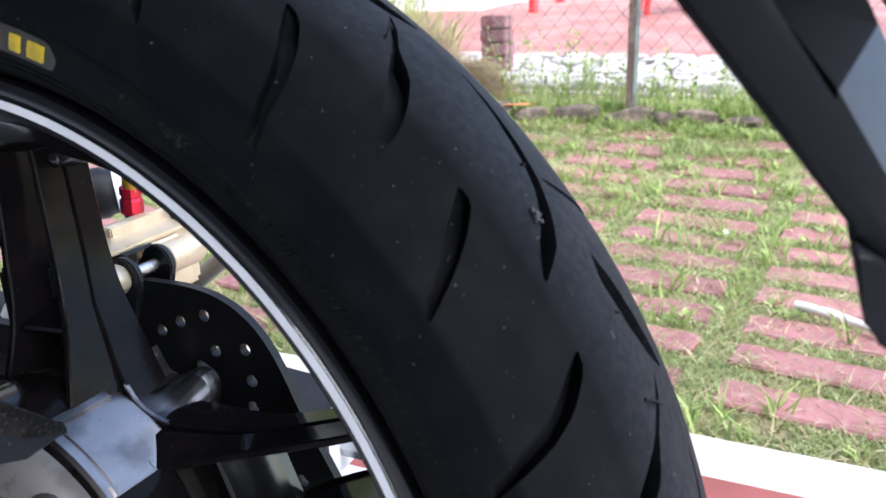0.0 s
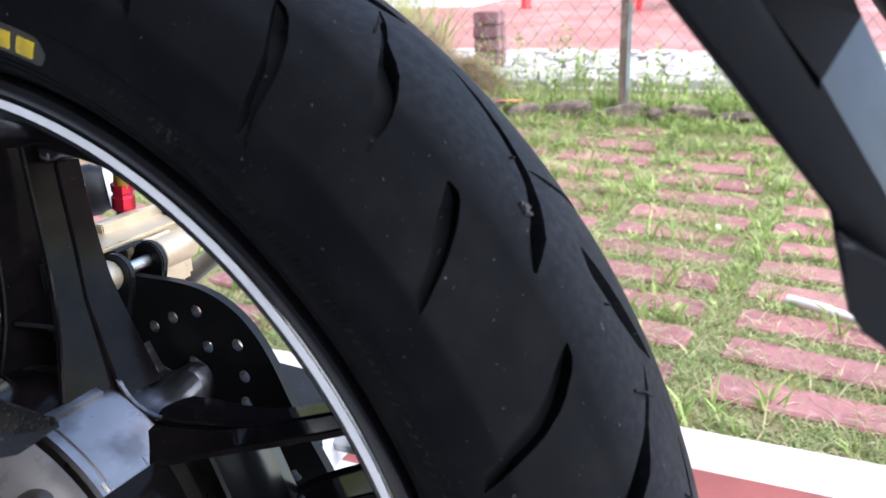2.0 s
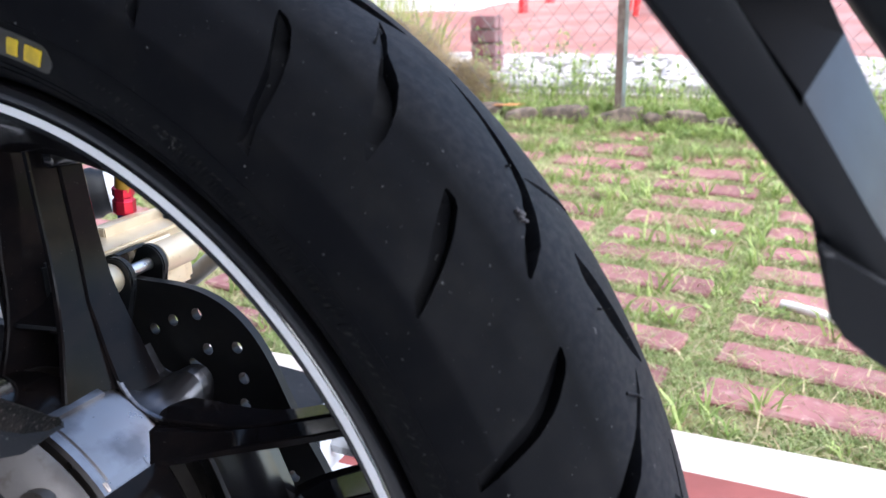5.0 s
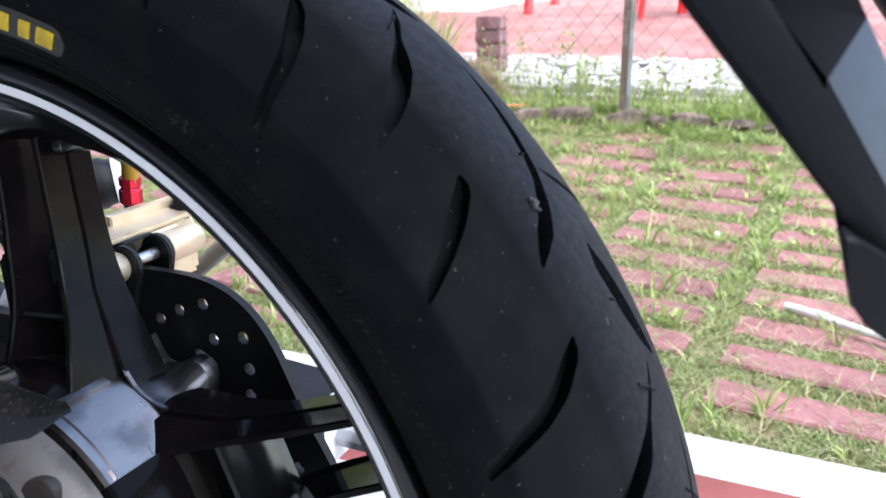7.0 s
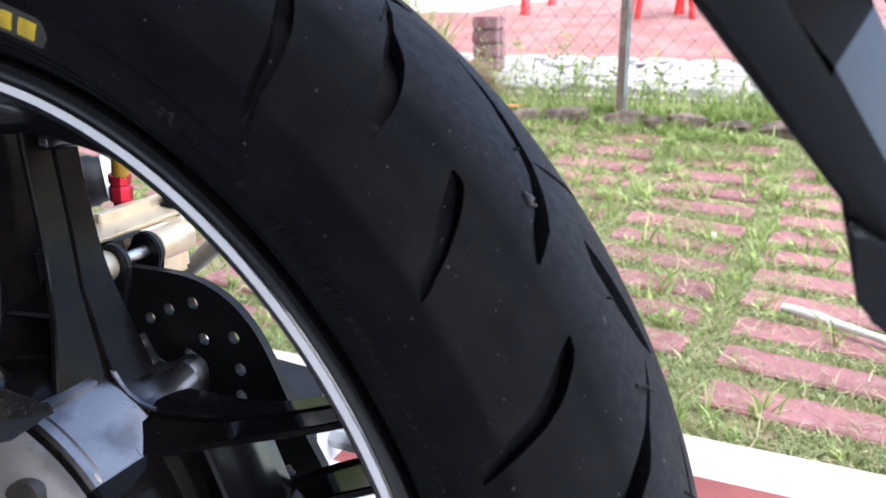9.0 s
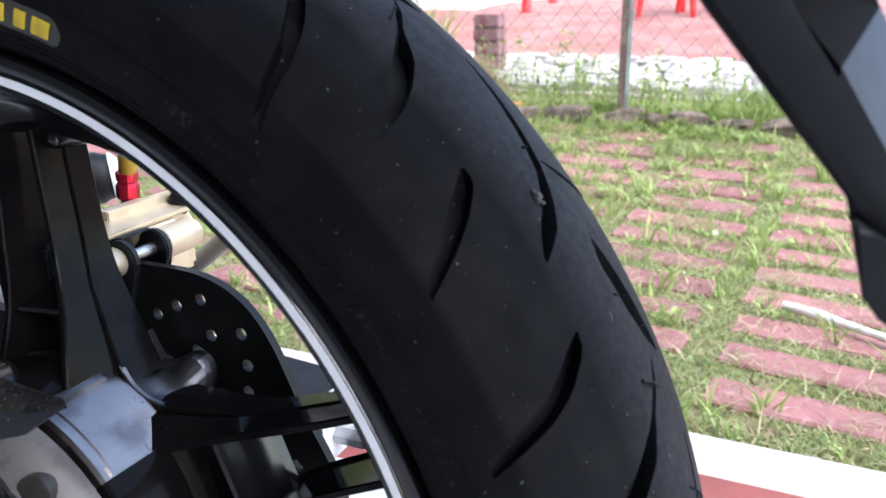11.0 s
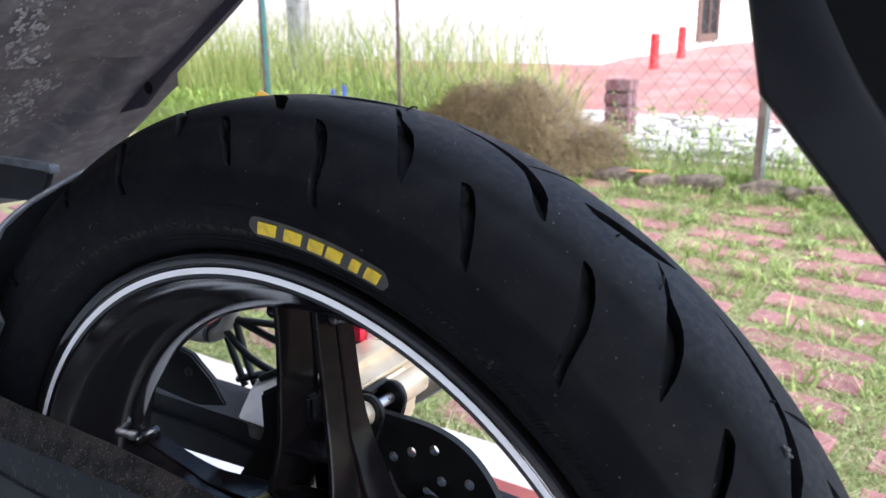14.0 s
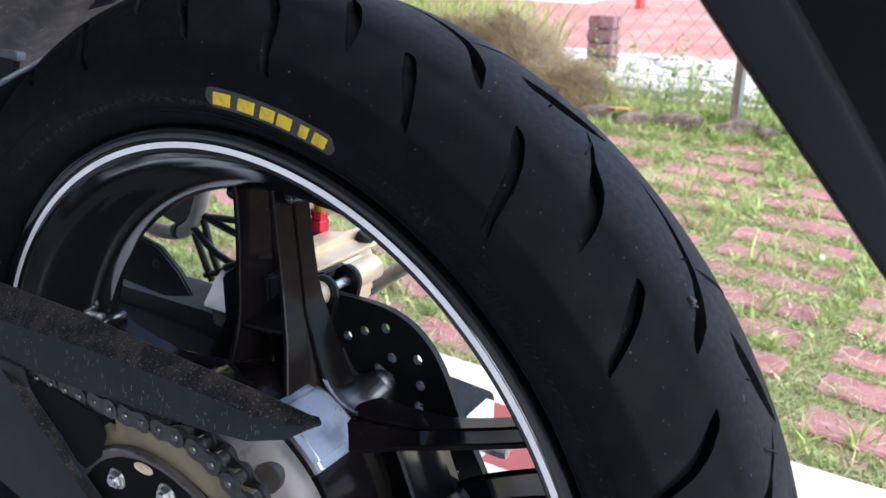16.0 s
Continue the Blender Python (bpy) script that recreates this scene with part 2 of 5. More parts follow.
# ---- building helpers ----
def part(name, bm, material, parent=None, label="", smooth=0.0, keep=False):
    me = bpy.data.meshes.new(name)
    if not keep:
        bmesh.ops.recalc_face_normals(bm, faces=bm.faces)
    bm.to_mesh(me)
    bm.free()
    for m in (material if isinstance(material, (list, tuple)) else [material]):
        me.materials.append(m)
    if smooth:
        me.shade_smooth()
        me.set_sharp_from_angle(angle=radians(smooth))
    ob = new(name, me)
    if parent is not None:
        ob.parent = parent
    if label:
        tagged(ob, label)
    return ob


def thing(name, at, label, category, rot=(0, 0, 0), group="", kind=""):
    ob = new(name)
    ob.empty_display_size = 0.05
    ob.matrix_world = pose(*at, *rot)
    return tagged(ob, label, category, group, kind)


def ring(profile, segs, a0=0.0, a1=360.0, close=True):
    """Turn a closed (y, r) outline about the axle. Angles run from straight up towards the rear."""
    bm = bmesh.new()
    full = abs(a1 - a0 - 360) < 1e-6
    n = segs if full else segs + 1
    rows = []
    for i in range(n):
        a = radians(a0 + (a1 - a0) * i / segs)
        rows.append([bm.verts.new((r * math.sin(a), y, r * math.cos(a))) for y, r in profile])
    m = len(profile)
    for i in range(segs):
        p, q = rows[i], rows[(i + 1) % n]
        for j in range(m if close else m - 1):
            bm.faces.new((p[j], p[(j + 1) % m], q[(j + 1) % m], q[j]))
    if not full and close:
        bm.faces.new(rows[0])
        bm.faces.new(rows[-1][::-1])
    return bm


def plate(outline, y0, y1, bevel=0.0, segs=2, shift=None):
    """A plate with an (x, z) outline between two depths; shift(x, z) bends it in depth."""
    bm = bmesh.new()
    f = shift or (lambda x, z: 0.0)
    a = [bm.verts.new((x, y0 + f(x, z), z)) for x, z in outline]
    b = [bm.verts.new((x, y1 + f(x, z), z)) for x, z in outline]
    bm.faces.new(a)
    bm.faces.new(b[::-1])
    n = len(a)
    for i in range(n):
        bm.faces.new((a[i], b[i], b[(i + 1) % n], a[(i + 1) % n]))
    if bevel:
        bmesh.ops.bevel(bm, geom=list(bm.edges), offset=bevel, segments=segs, affect="EDGES", clamp_overlap=True)
    return bm


def box(x0, x1, y0, y1, z0, z1, bevel=0.0, segs=2):
    return plate([(x0, z0), (x1, z0), (x1, z1), (x0, z1)], y0, y1, bevel, segs)


def tube(points, radius, segs=10, caps=True, bm=None, smooth_steps=0):
    """A round bar along points; radius may be a list."""
    bm = bm or bmesh.new()
    pts = [Vector(p) for p in points]
    if smooth_steps:
        dense = []
        for i in range(len(pts) - 1):
            p0, p1, p2, p3 = pts[max(i - 1, 0)], pts[i], pts[i + 1], pts[min(i + 2, len(pts) - 1)]
            for k in range(smooth_steps):
                t = k / smooth_steps
                dense.append(0.5 * ((2 * p1) + (p2 - p0) * t + (2 * p0 - 5 * p1 + 4 * p2 - p3) * t * t + (3 * p1 - p0 - 3 * p2 + p3) * t ** 3))
        pts = dense + [pts[-1]]
    rad = list(radius) if isinstance(radius, (list, tuple)) else [radius] * len(pts)
    if len(rad) != len(pts):
        rad = [float(v) for v in np.interp(np.linspace(0, len(rad) - 1, len(pts)), range(len(rad)), rad)]
    rows, u = [], None
    for i, p in enumerate(pts):
        d = (pts[min(i + 1, len(pts) - 1)] - pts[max(i - 1, 0)]).normalized()
        u = d.orthogonal().normalized() if u is None else (u - d * u.dot(d)).normalized()
        v = d.cross(u)
        rows.append([bm.verts.new(p + rad[i] * (math.cos(k * math.tau / segs) * u + math.sin(k * math.tau / segs) * v)) for k in range(segs)])
    for p, q in zip(rows, rows[1:]):
        for k in range(segs):
            bm.faces.new((p[k], p[(k + 1) % segs], q[(k + 1) % segs], q[k]))
    if caps:
        bm.faces.new(rows[0][::-1])
        bm.faces.new(rows[-1])
    return bm


def lathe(at, axis, profile, segs=20):
    """A turned piece: (distance along the axis, radius) from one end to the other."""
    axis = Vector(axis).normalized()
    return tube([Vector(at) + axis * d for d, r in profile], [max(r, 1e-4) for d, r in profile], segs)


def hexagon(at, axis, r, length):
    bm = lathe(at, axis, [(0, r), (length * 0.85, r), (length, r * 0.86)], 6)
    return bm


# ---- the tyre's section ----
MID = 0.039
SEC_Y = [0.006, 0.001, -0.005, -0.011, -0.0160, -0.0180, -0.0168, -0.0135, -0.0040, 0.0040, 0.0105, 0.0195, 0.0300, 0.0390]
SEC_R = [0.2284, 0.2319, 0.2354, 0.2409, 0.2504, 0.2624, 0.2744, 0.2804, 0.2914, 0.2974, 0.3019, 0.3059, 0.3076, 0.3079]


def smooth_section():
    """The left half of the section as a dense smooth line, from the bead to the crown, with its length."""
    pts = [Vector((y, r)) for y, r in zip(SEC_Y, SEC_R)]
    pts.append(Vector((2 * MID - SEC_Y[-2], SEC_R[-2])))
    out = []
    for i in range(len(pts) - 2):
        p0, p1, p2, p3 = pts[max(i - 1, 0)], pts[i], pts[i + 1], pts[i + 2]
        for k in range(12):
            t = k / 12
            out.append(0.5 * ((2 * p1) + (p2 - p0) * t + (2 * p0 - 5 * p1 + 4 * p2 - p3) * t * t + (3 * p1 - p0 - 3 * p2 + p3) * t ** 3))
    out.append(pts[-2])
    return out


SEC = smooth_section()
SEC_LEN = [0.0]
for a_, b_ in zip(SEC, SEC[1:]):
    SEC_LEN.append(SEC_LEN[-1] + (b_ - a_).length)


def on_tyre(angle, mm, lift=0.0):
    """The place and normal on the tyre at an angle from the top (degrees, towards the rear) and mm from the crown towards the left side."""
    s = SEC_LEN[-1] - abs(mm) / 1000
    i = max(1, min(len(SEC) - 2, int(np.searchsorted(SEC_LEN, s))))
    t = (s - SEC_LEN[i - 1]) / (SEC_LEN[i] - SEC_LEN[i - 1])
    p = SEC[i - 1].lerp(SEC[i], t)
    d = (SEC[min(i + 1, len(SEC) - 1)] - SEC[max(i - 2, 0)]).normalized()
    ny, nr = -d.y, d.x
    y, r = p
    if mm < 0:
        y, ny = 2 * MID - y, -ny
    a = radians(angle)
    n = Vector((nr * math.sin(a), ny, nr * math.cos(a)))
    return Vector((r * math.sin(a), y, r * math.cos(a))) + n * lift, n


# tread grooves of one pitch: degrees and mm from the crown, along both edges
GROOVES = {
    "hook": ([(-0.5, -8.2), (1.8, -6.6), (5.0, -2.9), (7.8, 2.2), (10.3, 10.7), (11.7, 17.9), (12.9, 28.8)],
             [(-0.6, -7.4), (3.2, -2.2), (6.2, 3.7), (8.2, 9.0), (9.8, 17.0), (11.4, 26.4), (12.7, 29.5)]),
    "step": ([(-6.1, -0.7), (-4.9, 4.4), (-3.3, 15.2), (-2.1, 18.8), (-1.0, 23.1), (0.3, 31.6), (1.0, 38.9), (1.6, 49.7)],
             [(-6.2, -0.7), (-5.2, 6.6), (-3.9, 15.2), (-2.8, 23.1), (-1.7, 30.2), (-0.4, 38.9), (0.3, 44.6), (1.4, 49.7)]),
    "short": ([(5.8, 34.7), (6.7, 34.7), (8.1, 42.1), (9.5, 52.2), (10.4, 60.0), (11.1, 66.1)],
             [(5.6, 35.4), (6.6, 42.9), (7.4, 48.5), (8.7, 54.9), (9.7, 62.8), (10.8, 66.6)]),
    "long": ([(17.2, 31.6), (18.3, 32.8), (20.0, 42.1), (21.1, 52.2), (21.9, 64.2), (22.8, 75.7)],
             [(17.1, 32.2), (17.6, 36.7), (18.5, 42.9), (19.5, 49.7), (20.2, 57.6), (20.9, 66.1), (21.6, 74.6)]),
    "slash": ([(13.3, 0.0), (15.4, -3.7), (18.6, -7.4), (21.0, -9.8), (21.9, -10.7)],
             [(13.3, 0.7), (14.8, 5.1), (18.1, 2.2), (20.5, -2.9), (21.8, -9.0)]),
}
FIRST = 42.5
# the tread repeats thirteen times, at slightly uneven pitches
TURNS = [-54.2, -26.7, 0.0] + [27.75 * k for k in range(1, 10)] + [-82.3]


def resample(line, n):
    pts = [Vector((a * 5.5, s)) for a, s in line]
    d = [0.0]
    for p, q in zip(pts, pts[1:]):
        d.append(d[-1] + (q - p).length)
    out = []
    for k in range(n):
        s = d[-1] * k / (n - 1)
        i = max(1, min(len(pts) - 1, int(np.searchsorted(d, s))))
        p = pts[i - 1].lerp(pts[i], (s - d[i - 1]) / (d[i] - d[i - 1]))
        out.append((p.x / 5.5, p.y))
    return out


def groove_cutters():
    bm = bmesh.new()
    for pitch in TURNS:
        for side in (1, -1):
            for name, (one, two) in GROOVES.items():
                if side < 0 and name in ("hook", "slash"):
                    continue
                turn = FIRST + pitch + (0 if side > 0 else 13.8)
                n = 14
                ea, eb = resample(one, n), resample(two, n)
                rows = []
                for i in range(n):
                    end = min(i, n - 1 - i)
                    depth = -0.0066 if end > 1 else (-0.0052 if end == 1 else -0.0026)
                    if name == "step" and i < 5:
                        depth = max(depth, -0.003)
                    (a0, s0), (a1, s1) = ea[i], eb[i]
                    rows.append([bm.verts.new(on_tyre(turn + a, side * s, h)[0]) for a, s, h in
                                 ((a0, s0, 0.004), (a1, s1, 0.004), (a1, s1, depth), (a0, s0, depth))])
                for p, q in zip(rows, rows[1:]):
                    for j in range(4):
                        bm.faces.new((p[j], p[(j + 1) % 4], q[(j + 1) % 4], q[j]))
                bm.faces.new(rows[0][::-1])
                bm.faces.new(rows[-1])
    bmesh.ops.recalc_face_normals(bm, faces=bm.faces)
    return bm


def build_tyre(parent):
    left = [SEC[i] for i in range(0, len(SEC), 3)]
    prof = [(p.x, p.y) for p in left] + [(2 * MID - p.x, p.y) for p in reversed(left[:-1])]
    inner = [(2 * MID - 0.006, 0.2345), (2 * MID + 0.004, 0.2545), (2 * MID - 0.006, 0.2765), (MID, 0.2945), (0.006, 0.2765), (-0.004, 0.2545), (0.006, 0.2345)]
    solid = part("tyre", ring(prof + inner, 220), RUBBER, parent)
    cut = part("cutter", groove_cutters(), RUBBER)
    cut.matrix_world = parent.matrix_world.copy()
    mod = solid.modifiers.new("grooves", "BOOLEAN")
    mod.operation, mod.object, mod.solver = "DIFFERENCE", cut, "EXACT"
    bpy.context.view_layer.update()
    got = bpy.data.meshes.new_from_object(solid.evaluated_get(bpy.context.evaluated_depsgraph_get()))
    solid.modifiers.clear()
    solid.data = got
    bpy.data.objects.remove(cut)
    got.materials.clear()
    got.materials.append(RUBBER)
    got.shade_smooth()
    # round surfaces keep the turned section's normals, the groove walls stay flat
    sec_n = [(SEC[min(i + 1, len(SEC) - 1)] - SEC[max(i - 1, 0)]).normalized() for i in range(len(SEC))]
    sec_a = np.array([(p.x, p.y) for p in SEC])
    normals = [None] * len(got.loops)
    cache = {}
    for poly in got.polygons:
        fn = poly.normal
        for li in poly.loop_indices:
            vi = got.loops[li].vertex_index
            if vi not in cache:
                co = got.vertices[vi].co
                r, y = math.hypot(co.x, co.z), co.y
                m = 1 if y <= MID else -1
                yy = y if m > 0 else 2 * MID - y
                dist = np.hypot(sec_a[:, 0] - yy, sec_a[:, 1] - r)
                i = int(dist.argmin())
                d = sec_n[i]
                cache[vi] = (Vector((d.x * co.x / r, -d.y * m, d.x * co.z / r)), dist[i])
            n, far = cache[vi]
            normals[li] = n if far < 0.0015 and n.dot(fn) > 0.85 else fn.copy()
    got.normals_split_custom_set([tuple(n.normalized()) for n in normals])
    return solid


# ---- ground, kerb, walls ----
def lawn_height(x, y):
    return float(np.interp(y, [0.6, 1.5, 2.0, 2.3, 2.42, 3.0, 4.5, 9.0, 70.0], [0.028, 0.033, 0.068, 0.115, 0.158, 0.165, 0.22, 0.25, 0.3]))


def build_ground():
    bm = bmesh.new()
    xs = [-80, -30, -12] + [-6 + 0.25 * i for i in range(49)] + [12, 30, 80]
    ys = [0.68] + [0.72 + 0.06 * i for i in range(40)] + [3.4, 4, 5, 7, 10, 16, 30, 70]
    grid = [[bm.verts.new((x, y, lawn_height(x, y) + (0.006 * noise.noise((x * 4, y * 4, 0)) if 0.7 < y < 3.2 else 0))) for x in xs] for y in ys]
    for r, q in zip(grid, grid[1:]):
        for i in range(len(xs) - 1):
            bm.faces.new((r[i], r[i + 1], q[i + 1], q[i]))
    return tagged(part("ground", bm, SOIL, smooth=60), "mossy soil of a grassed paved yard", "ground", kind="structure")


ground = build_ground()
floor = tagged(part("floor", box(-80, 80, -4, 0.53, -0.2, 0.0), FLOOR), "pale smooth concrete floor under the motorcycle", "floor", kind="structure")


def build_kerb():
    bm = bmesh.new()
    sec = [(0.525, -0.2), (0.525, 0.0), (0.610, 0.037), (0.616, 0.043), (0.624, 0.045), (0.680, 0.045), (0.686, 0.041), (0.686, -0.2)]
    xs = [-6 + 0.15 * i for i in range(81)]
    rows = []
    for x in xs:
        j = 0.0025 * noise.noise((x * 6, 0.3, 0))
        rows.append([bm.verts.new((x, y + (j if z > 0 else 0), z + (0.6 * j if z > 0 else 0))) for y, z in sec])
    for p, q in zip(rows, rows[1:]):
        for i in range(len(sec) - 1):
            f = bm.faces.new((p[i], p[i + 1], q[i + 1], q[i]))
            f.material_index = 1 if i in (0, 1) else 0
    bm.faces.new(rows[0])
    bm.faces.new(rows[-1][::-1])
    return tagged(part("kerb", bm, [KERB_TOP, KERB_RED], smooth=40), "pale concrete kerb with a red-painted sloping face", "kerb", kind="structure")


kerb = build_kerb()
# unseen wall behind the viewpoint, added to dim light and reflections
wall_back = tagged(part("wall_back", box(-6, 2.1, -2.4, -2.2, 0.0, 2.7), SHELL_GREY), "unseen plain grey wall added to darken near-side reflections", "wall", kind="structure")

# out of view, added to keep skylight off the motorcycle
ceiling = tagged(part("ceiling", box(-6, 2.1, -2.4, 0.05, 2.7, 2.85), SHELL_GREY), "unseen plain grey ceiling added to block overhead sky", "ceiling", kind="structure")

# ---- motorcycle ----
AXLE = (0.0, 0.0, 0.3095)
bike = thing("motorcycle", AXLE, "black sport motorcycle with gold brake caliper standing on concrete", "motorcycle")
bpy.context.view_layer.update()
tyre = build_tyre(bike)
tagged(tyre, "worn black rubber rear tyre with curved tread grooves")


def side_block(a0, a1, s0, s1, lift, n=3, slant=0.0, across=3):
    """A low raised block lying on the tyre's side between two angles and two distances from the crown."""
    bm = bmesh.new()
    rows = []
    line = [(s0 + (s1 - s0) * k / across, lift) for k in range(across + 1)] + [(s1, -0.0008), (s0, -0.0008)]
    m = len(line)
    for i in range(n + 1):
        f = i / n
        rows.append([bm.verts.new(on_tyre(a0 + (a1 - a0) * f + slant * ((s - s0) / (s1 - s0) - 0.5), s, h)[0]) for s, h in line])
    for p, q in zip(rows, rows[1:]):
        for j in range(m):
            bm.faces.new((p[j], p[(j + 1) % m], q[(j + 1) % m], q[j]))
    bm.faces.new(rows[0][::-1])
    bm.faces.new(rows[-1])
    return bm


def oval_patch(a0, a1, s0, s1, lift):
    """A patch with round ends on the tyre's side."""
    bm = bmesh.new()
    mid, half = (s0 + s1) / 2, (s1 - s0) / 2
    ra, n, m = half / 4.4, 40, 6
    rows = []
    for i in range(n + 1):
        a = a0 + (a1 - a0) * i / n
        d = min(a - a0, a1 - a)
        h = half * (math.sqrt(max(0.02, 1 - (1 - d / ra) ** 2)) if d < ra else 1)
        line = [(mid - h + 2 * h * k / m, lift) for k in range(m + 1)] + [(mid + h, -0.001), (mid - h, -0.001)]
        rows.append([bm.verts.new(on_tyre(a, s, z)[0]) for s, z in line])
    c = len(rows[0])
    for p, q in zip(rows, rows[1:]):
        for j in range(c):
            bm.faces.new((p[j], p[(j + 1) % c], q[(j + 1) % c], q[j]))
    bm.faces.new(rows[0][::-1])
    bm.faces.new(rows[-1])
    return bm


patch = part("sidewall_patch", oval_patch(1.9, 20.4, 86.9, 97.6, 0.0004), PATCH, tyre, "faded grey oval patch")
for a, wdt in ((3.2, 2.5), (6.9, 2.3), (10.2, 1.9), (12.6, 1.9), (15.7, 1.1), (17.6, 1.7)):
    part("yellow_mark", side_block(a, a + wdt, 89.0, 95.4, 0.0010, 3, -0.5), YELLOW, tyre, "worn yellow raised mark")
# low moulded ridges of the sidewall
for s, w_ in ((101.5, 1.0), (104.5, 1.0), (84.2, 0.7)):
    part("moulded_ring", ring([(lambda p: (p.y, math.hypot(p.x, p.z)))(on_tyre(0, s + d, h)[0]) for d, h in ((0, 0.0003), (w_, 0.0003), (w_, -0.001), (0, -0.001))], 160), RUBBER, tyre)
random.seed(4)
a = 24.5
while a < 66:
    wdt = random.uniform(0.35, 0.8)
    part("moulded_mark", side_block(a, a + wdt * random.uniform(0.15, 0.45), 89.5, 89.5 + random.uniform(0.5, 2.6), 0.0003, 1, -0.3), SCUFFED, tyre)
    a += wdt + (0.9 if random.random() < 0.14 else 0.15)
a = -40.0
while a < 2.5:
    wdt = random.uniform(0.5, 1.1)
    part("moulded_mark", side_block(a, a + wdt, 95.5, 95.5 + random.uniform(0.5, 3.2), 0.00035, 1, random.uniform(-0.6, 0.6)), SCUFFED, tyre)
    a += wdt + (1.6 if random.random() < 0.18 else 0.4)

# fine combed ribs and scattered scuff grains low on the sidewall
comb = random.Random(17)
bm = bmesh.new()
for a0, a1, s0, s1, step in ((33.4, 41.0, 91.4, 96.2, 0.42), (41.6, 47.5, 88.2, 93.4, 0.55), (47.9, 51.5, 87.0, 92.0, 0.7)):
    a = a0
    while a < a1:
        rows = []
        for f in (0.0, 0.5, 1.0):
            s = s0 + (s1 - s0) * f + comb.uniform(-0.3, 0.3)
            rows.append([bm.verts.new(on_tyre(a + da - 0.5 * f, s, h)[0]) for da, h in ((0.0, -0.0003), (0.05, 0.00045), (0.13, 0.00045), (0.18, -0.0003))])
        for p, q in zip(rows, rows[1:]):
            for k in range(3):
                bm.faces.new((p[k], p[k + 1], q[k + 1], q[k]))
        a += step * comb.uniform(0.85, 1.15)
tagged(part("sidewall_ribs", bm, RUBBER, tyre), "fine combed ribs moulded in the sidewall", kind="stuff")
bm = bmesh.new()
for k in range(900):
    if k < 520 and k % 2 == 0:
        a, s, z = comb.uniform(44, 75), 84.5 + abs(comb.gauss(0, 7)), comb.uniform(0.10, 0.30)
    elif k < 700:
        a, s, z = comb.uniform(-42, 3), comb.gauss(95.5, 2.2), comb.uniform(0.15, 0.5)
    elif k < 770:
        a, s, z = comb.gauss(33.0, 0.8), comb.gauss(92.0, 1.6), comb.uniform(0.15, 0.55)
    else:
        a, s, z = comb.uniform(-20, 80), comb.uniform(2, 80), comb.uniform(0.08, 0.26)
    tip = on_tyre(a, s, z * 0.0005)[0]
    n = on_tyre(a, s)[1]
    e1 = n.orthogonal().normalized()
    e2 = n.cross(e1)
    t0, st = comb.uniform(0, math.tau), comb.uniform(0.5, 1.0)
    ringv = [bm.verts.new(tip - n * z * 0.0006 + (e1 * math.cos(t0 + t * math.tau / 5) + e2 * math.sin(t0 + t * math.tau / 5) * st) * z * 0.001 * comb.uniform(0.6, 1.3)) for t in range(5)]
    c = bm.verts.new(tip)
    for t in range(5):
        bm.faces.new((ringv[t], ringv[(t + 1) % 5], c))
tagged(part("rubber_crumbs", bm, GRIT, tyre), "pale grit and rubber crumbs on the tyre", kind="stuff")

# fine rubber nibs left from moulding
for line in (((64.5, 14.6, 0.0004), (65.0, 10.5, 0.0014), (65.7, 5.6, 0.0008)), ((38.1, 15.6, -0.0005), (37.9, 13.4, 0.0018), (37.5, 11.0, 0.0026), (37.7, 9.6, 0.0012)), ((65.2, 9.0, -0.0005), (64.9, 10.0, 0.0012)),
             ((48.9, 6.6, -0.0005), (49.1, 6.9, 0.0016)), ((59.3, 6.6, -0.0005), (59.5, 6.9, 0.0016)), ((72.5, 3.7, -0.0005), (72.9, 4.4, 0.0028), (73.3, 4.0, 0.0030)), ((32.9, 7.4, -0.0005), (33.1, 7.7, 0.0018)), ((10.4, -2.0, -0.0005), (11.0, -3.5, 0.0022), (11.3, -5.0, 0.0018))):
    part("rubber_nib", tube([on_tyre(a, sm, h)[0] for a, sm, h in line], [0.0006] + [0.00045] * (len(line) - 1), 6, smooth_steps=3), RUBBER, tyre, smooth=50)
clod = bmesh.new()
for da, ds, r in ((0, 0, 0.0016), (0.25, 0.9, 0.0012), (-0.3, 0.6, 0.0010), (0.1, -1.2, 0.0009), (0.5, -0.2, 0.0008)):
    got = bmesh.ops.create_icosphere(clod, subdivisions=1, radius=r)
    at = on_tyre(51.9 + da, 17.9 + ds, 0.0006)[0]
    for v in got["verts"]:
        v.co = at + v.co * (1 + 0.4 * noise.noise(v.co * 1800 + Vector((da, ds, 0)) * 9))
part("dirt_clod", clod, DIRTY, tyre, "small clod of dried dirt")

# rim
RIM = [(0.0060, 0.2326), (0.0000, 0.2325), (-0.0040, 0.2322), (-0.0056, 0.2315), (-0.0062, 0.2302), (-0.0061, 0.2280), (-0.0056, 0.2266), (-0.0046, 0.2260), (-0.0046, 0.2252), (-0.0052, 0.2247), (-0.0052, 0.2192), (-0.0046, 0.2182), (-0.0025, 0.2175),
       (0.0060, 0.2160), (0.0120, 0.2134), (0.0165, 0.2100), (0.0190, 0.2080), (0.0225, 0.2056), (0.0280, 0.1990), (0.0340, 0.1935), (0.0400, 0.1908)]
RIM += [(0.0500, 0.1908)] + [(2 * MID - y, r) for y, r in reversed(RIM[:-2])]
RIM += [(2 * MID - 0.010, 0.222), (2 * MID - 0.022, 0.211), (0.0500, 0.1965), (0.040, 0.1965), (0.022, 0.213), (0.010, 0.222)]
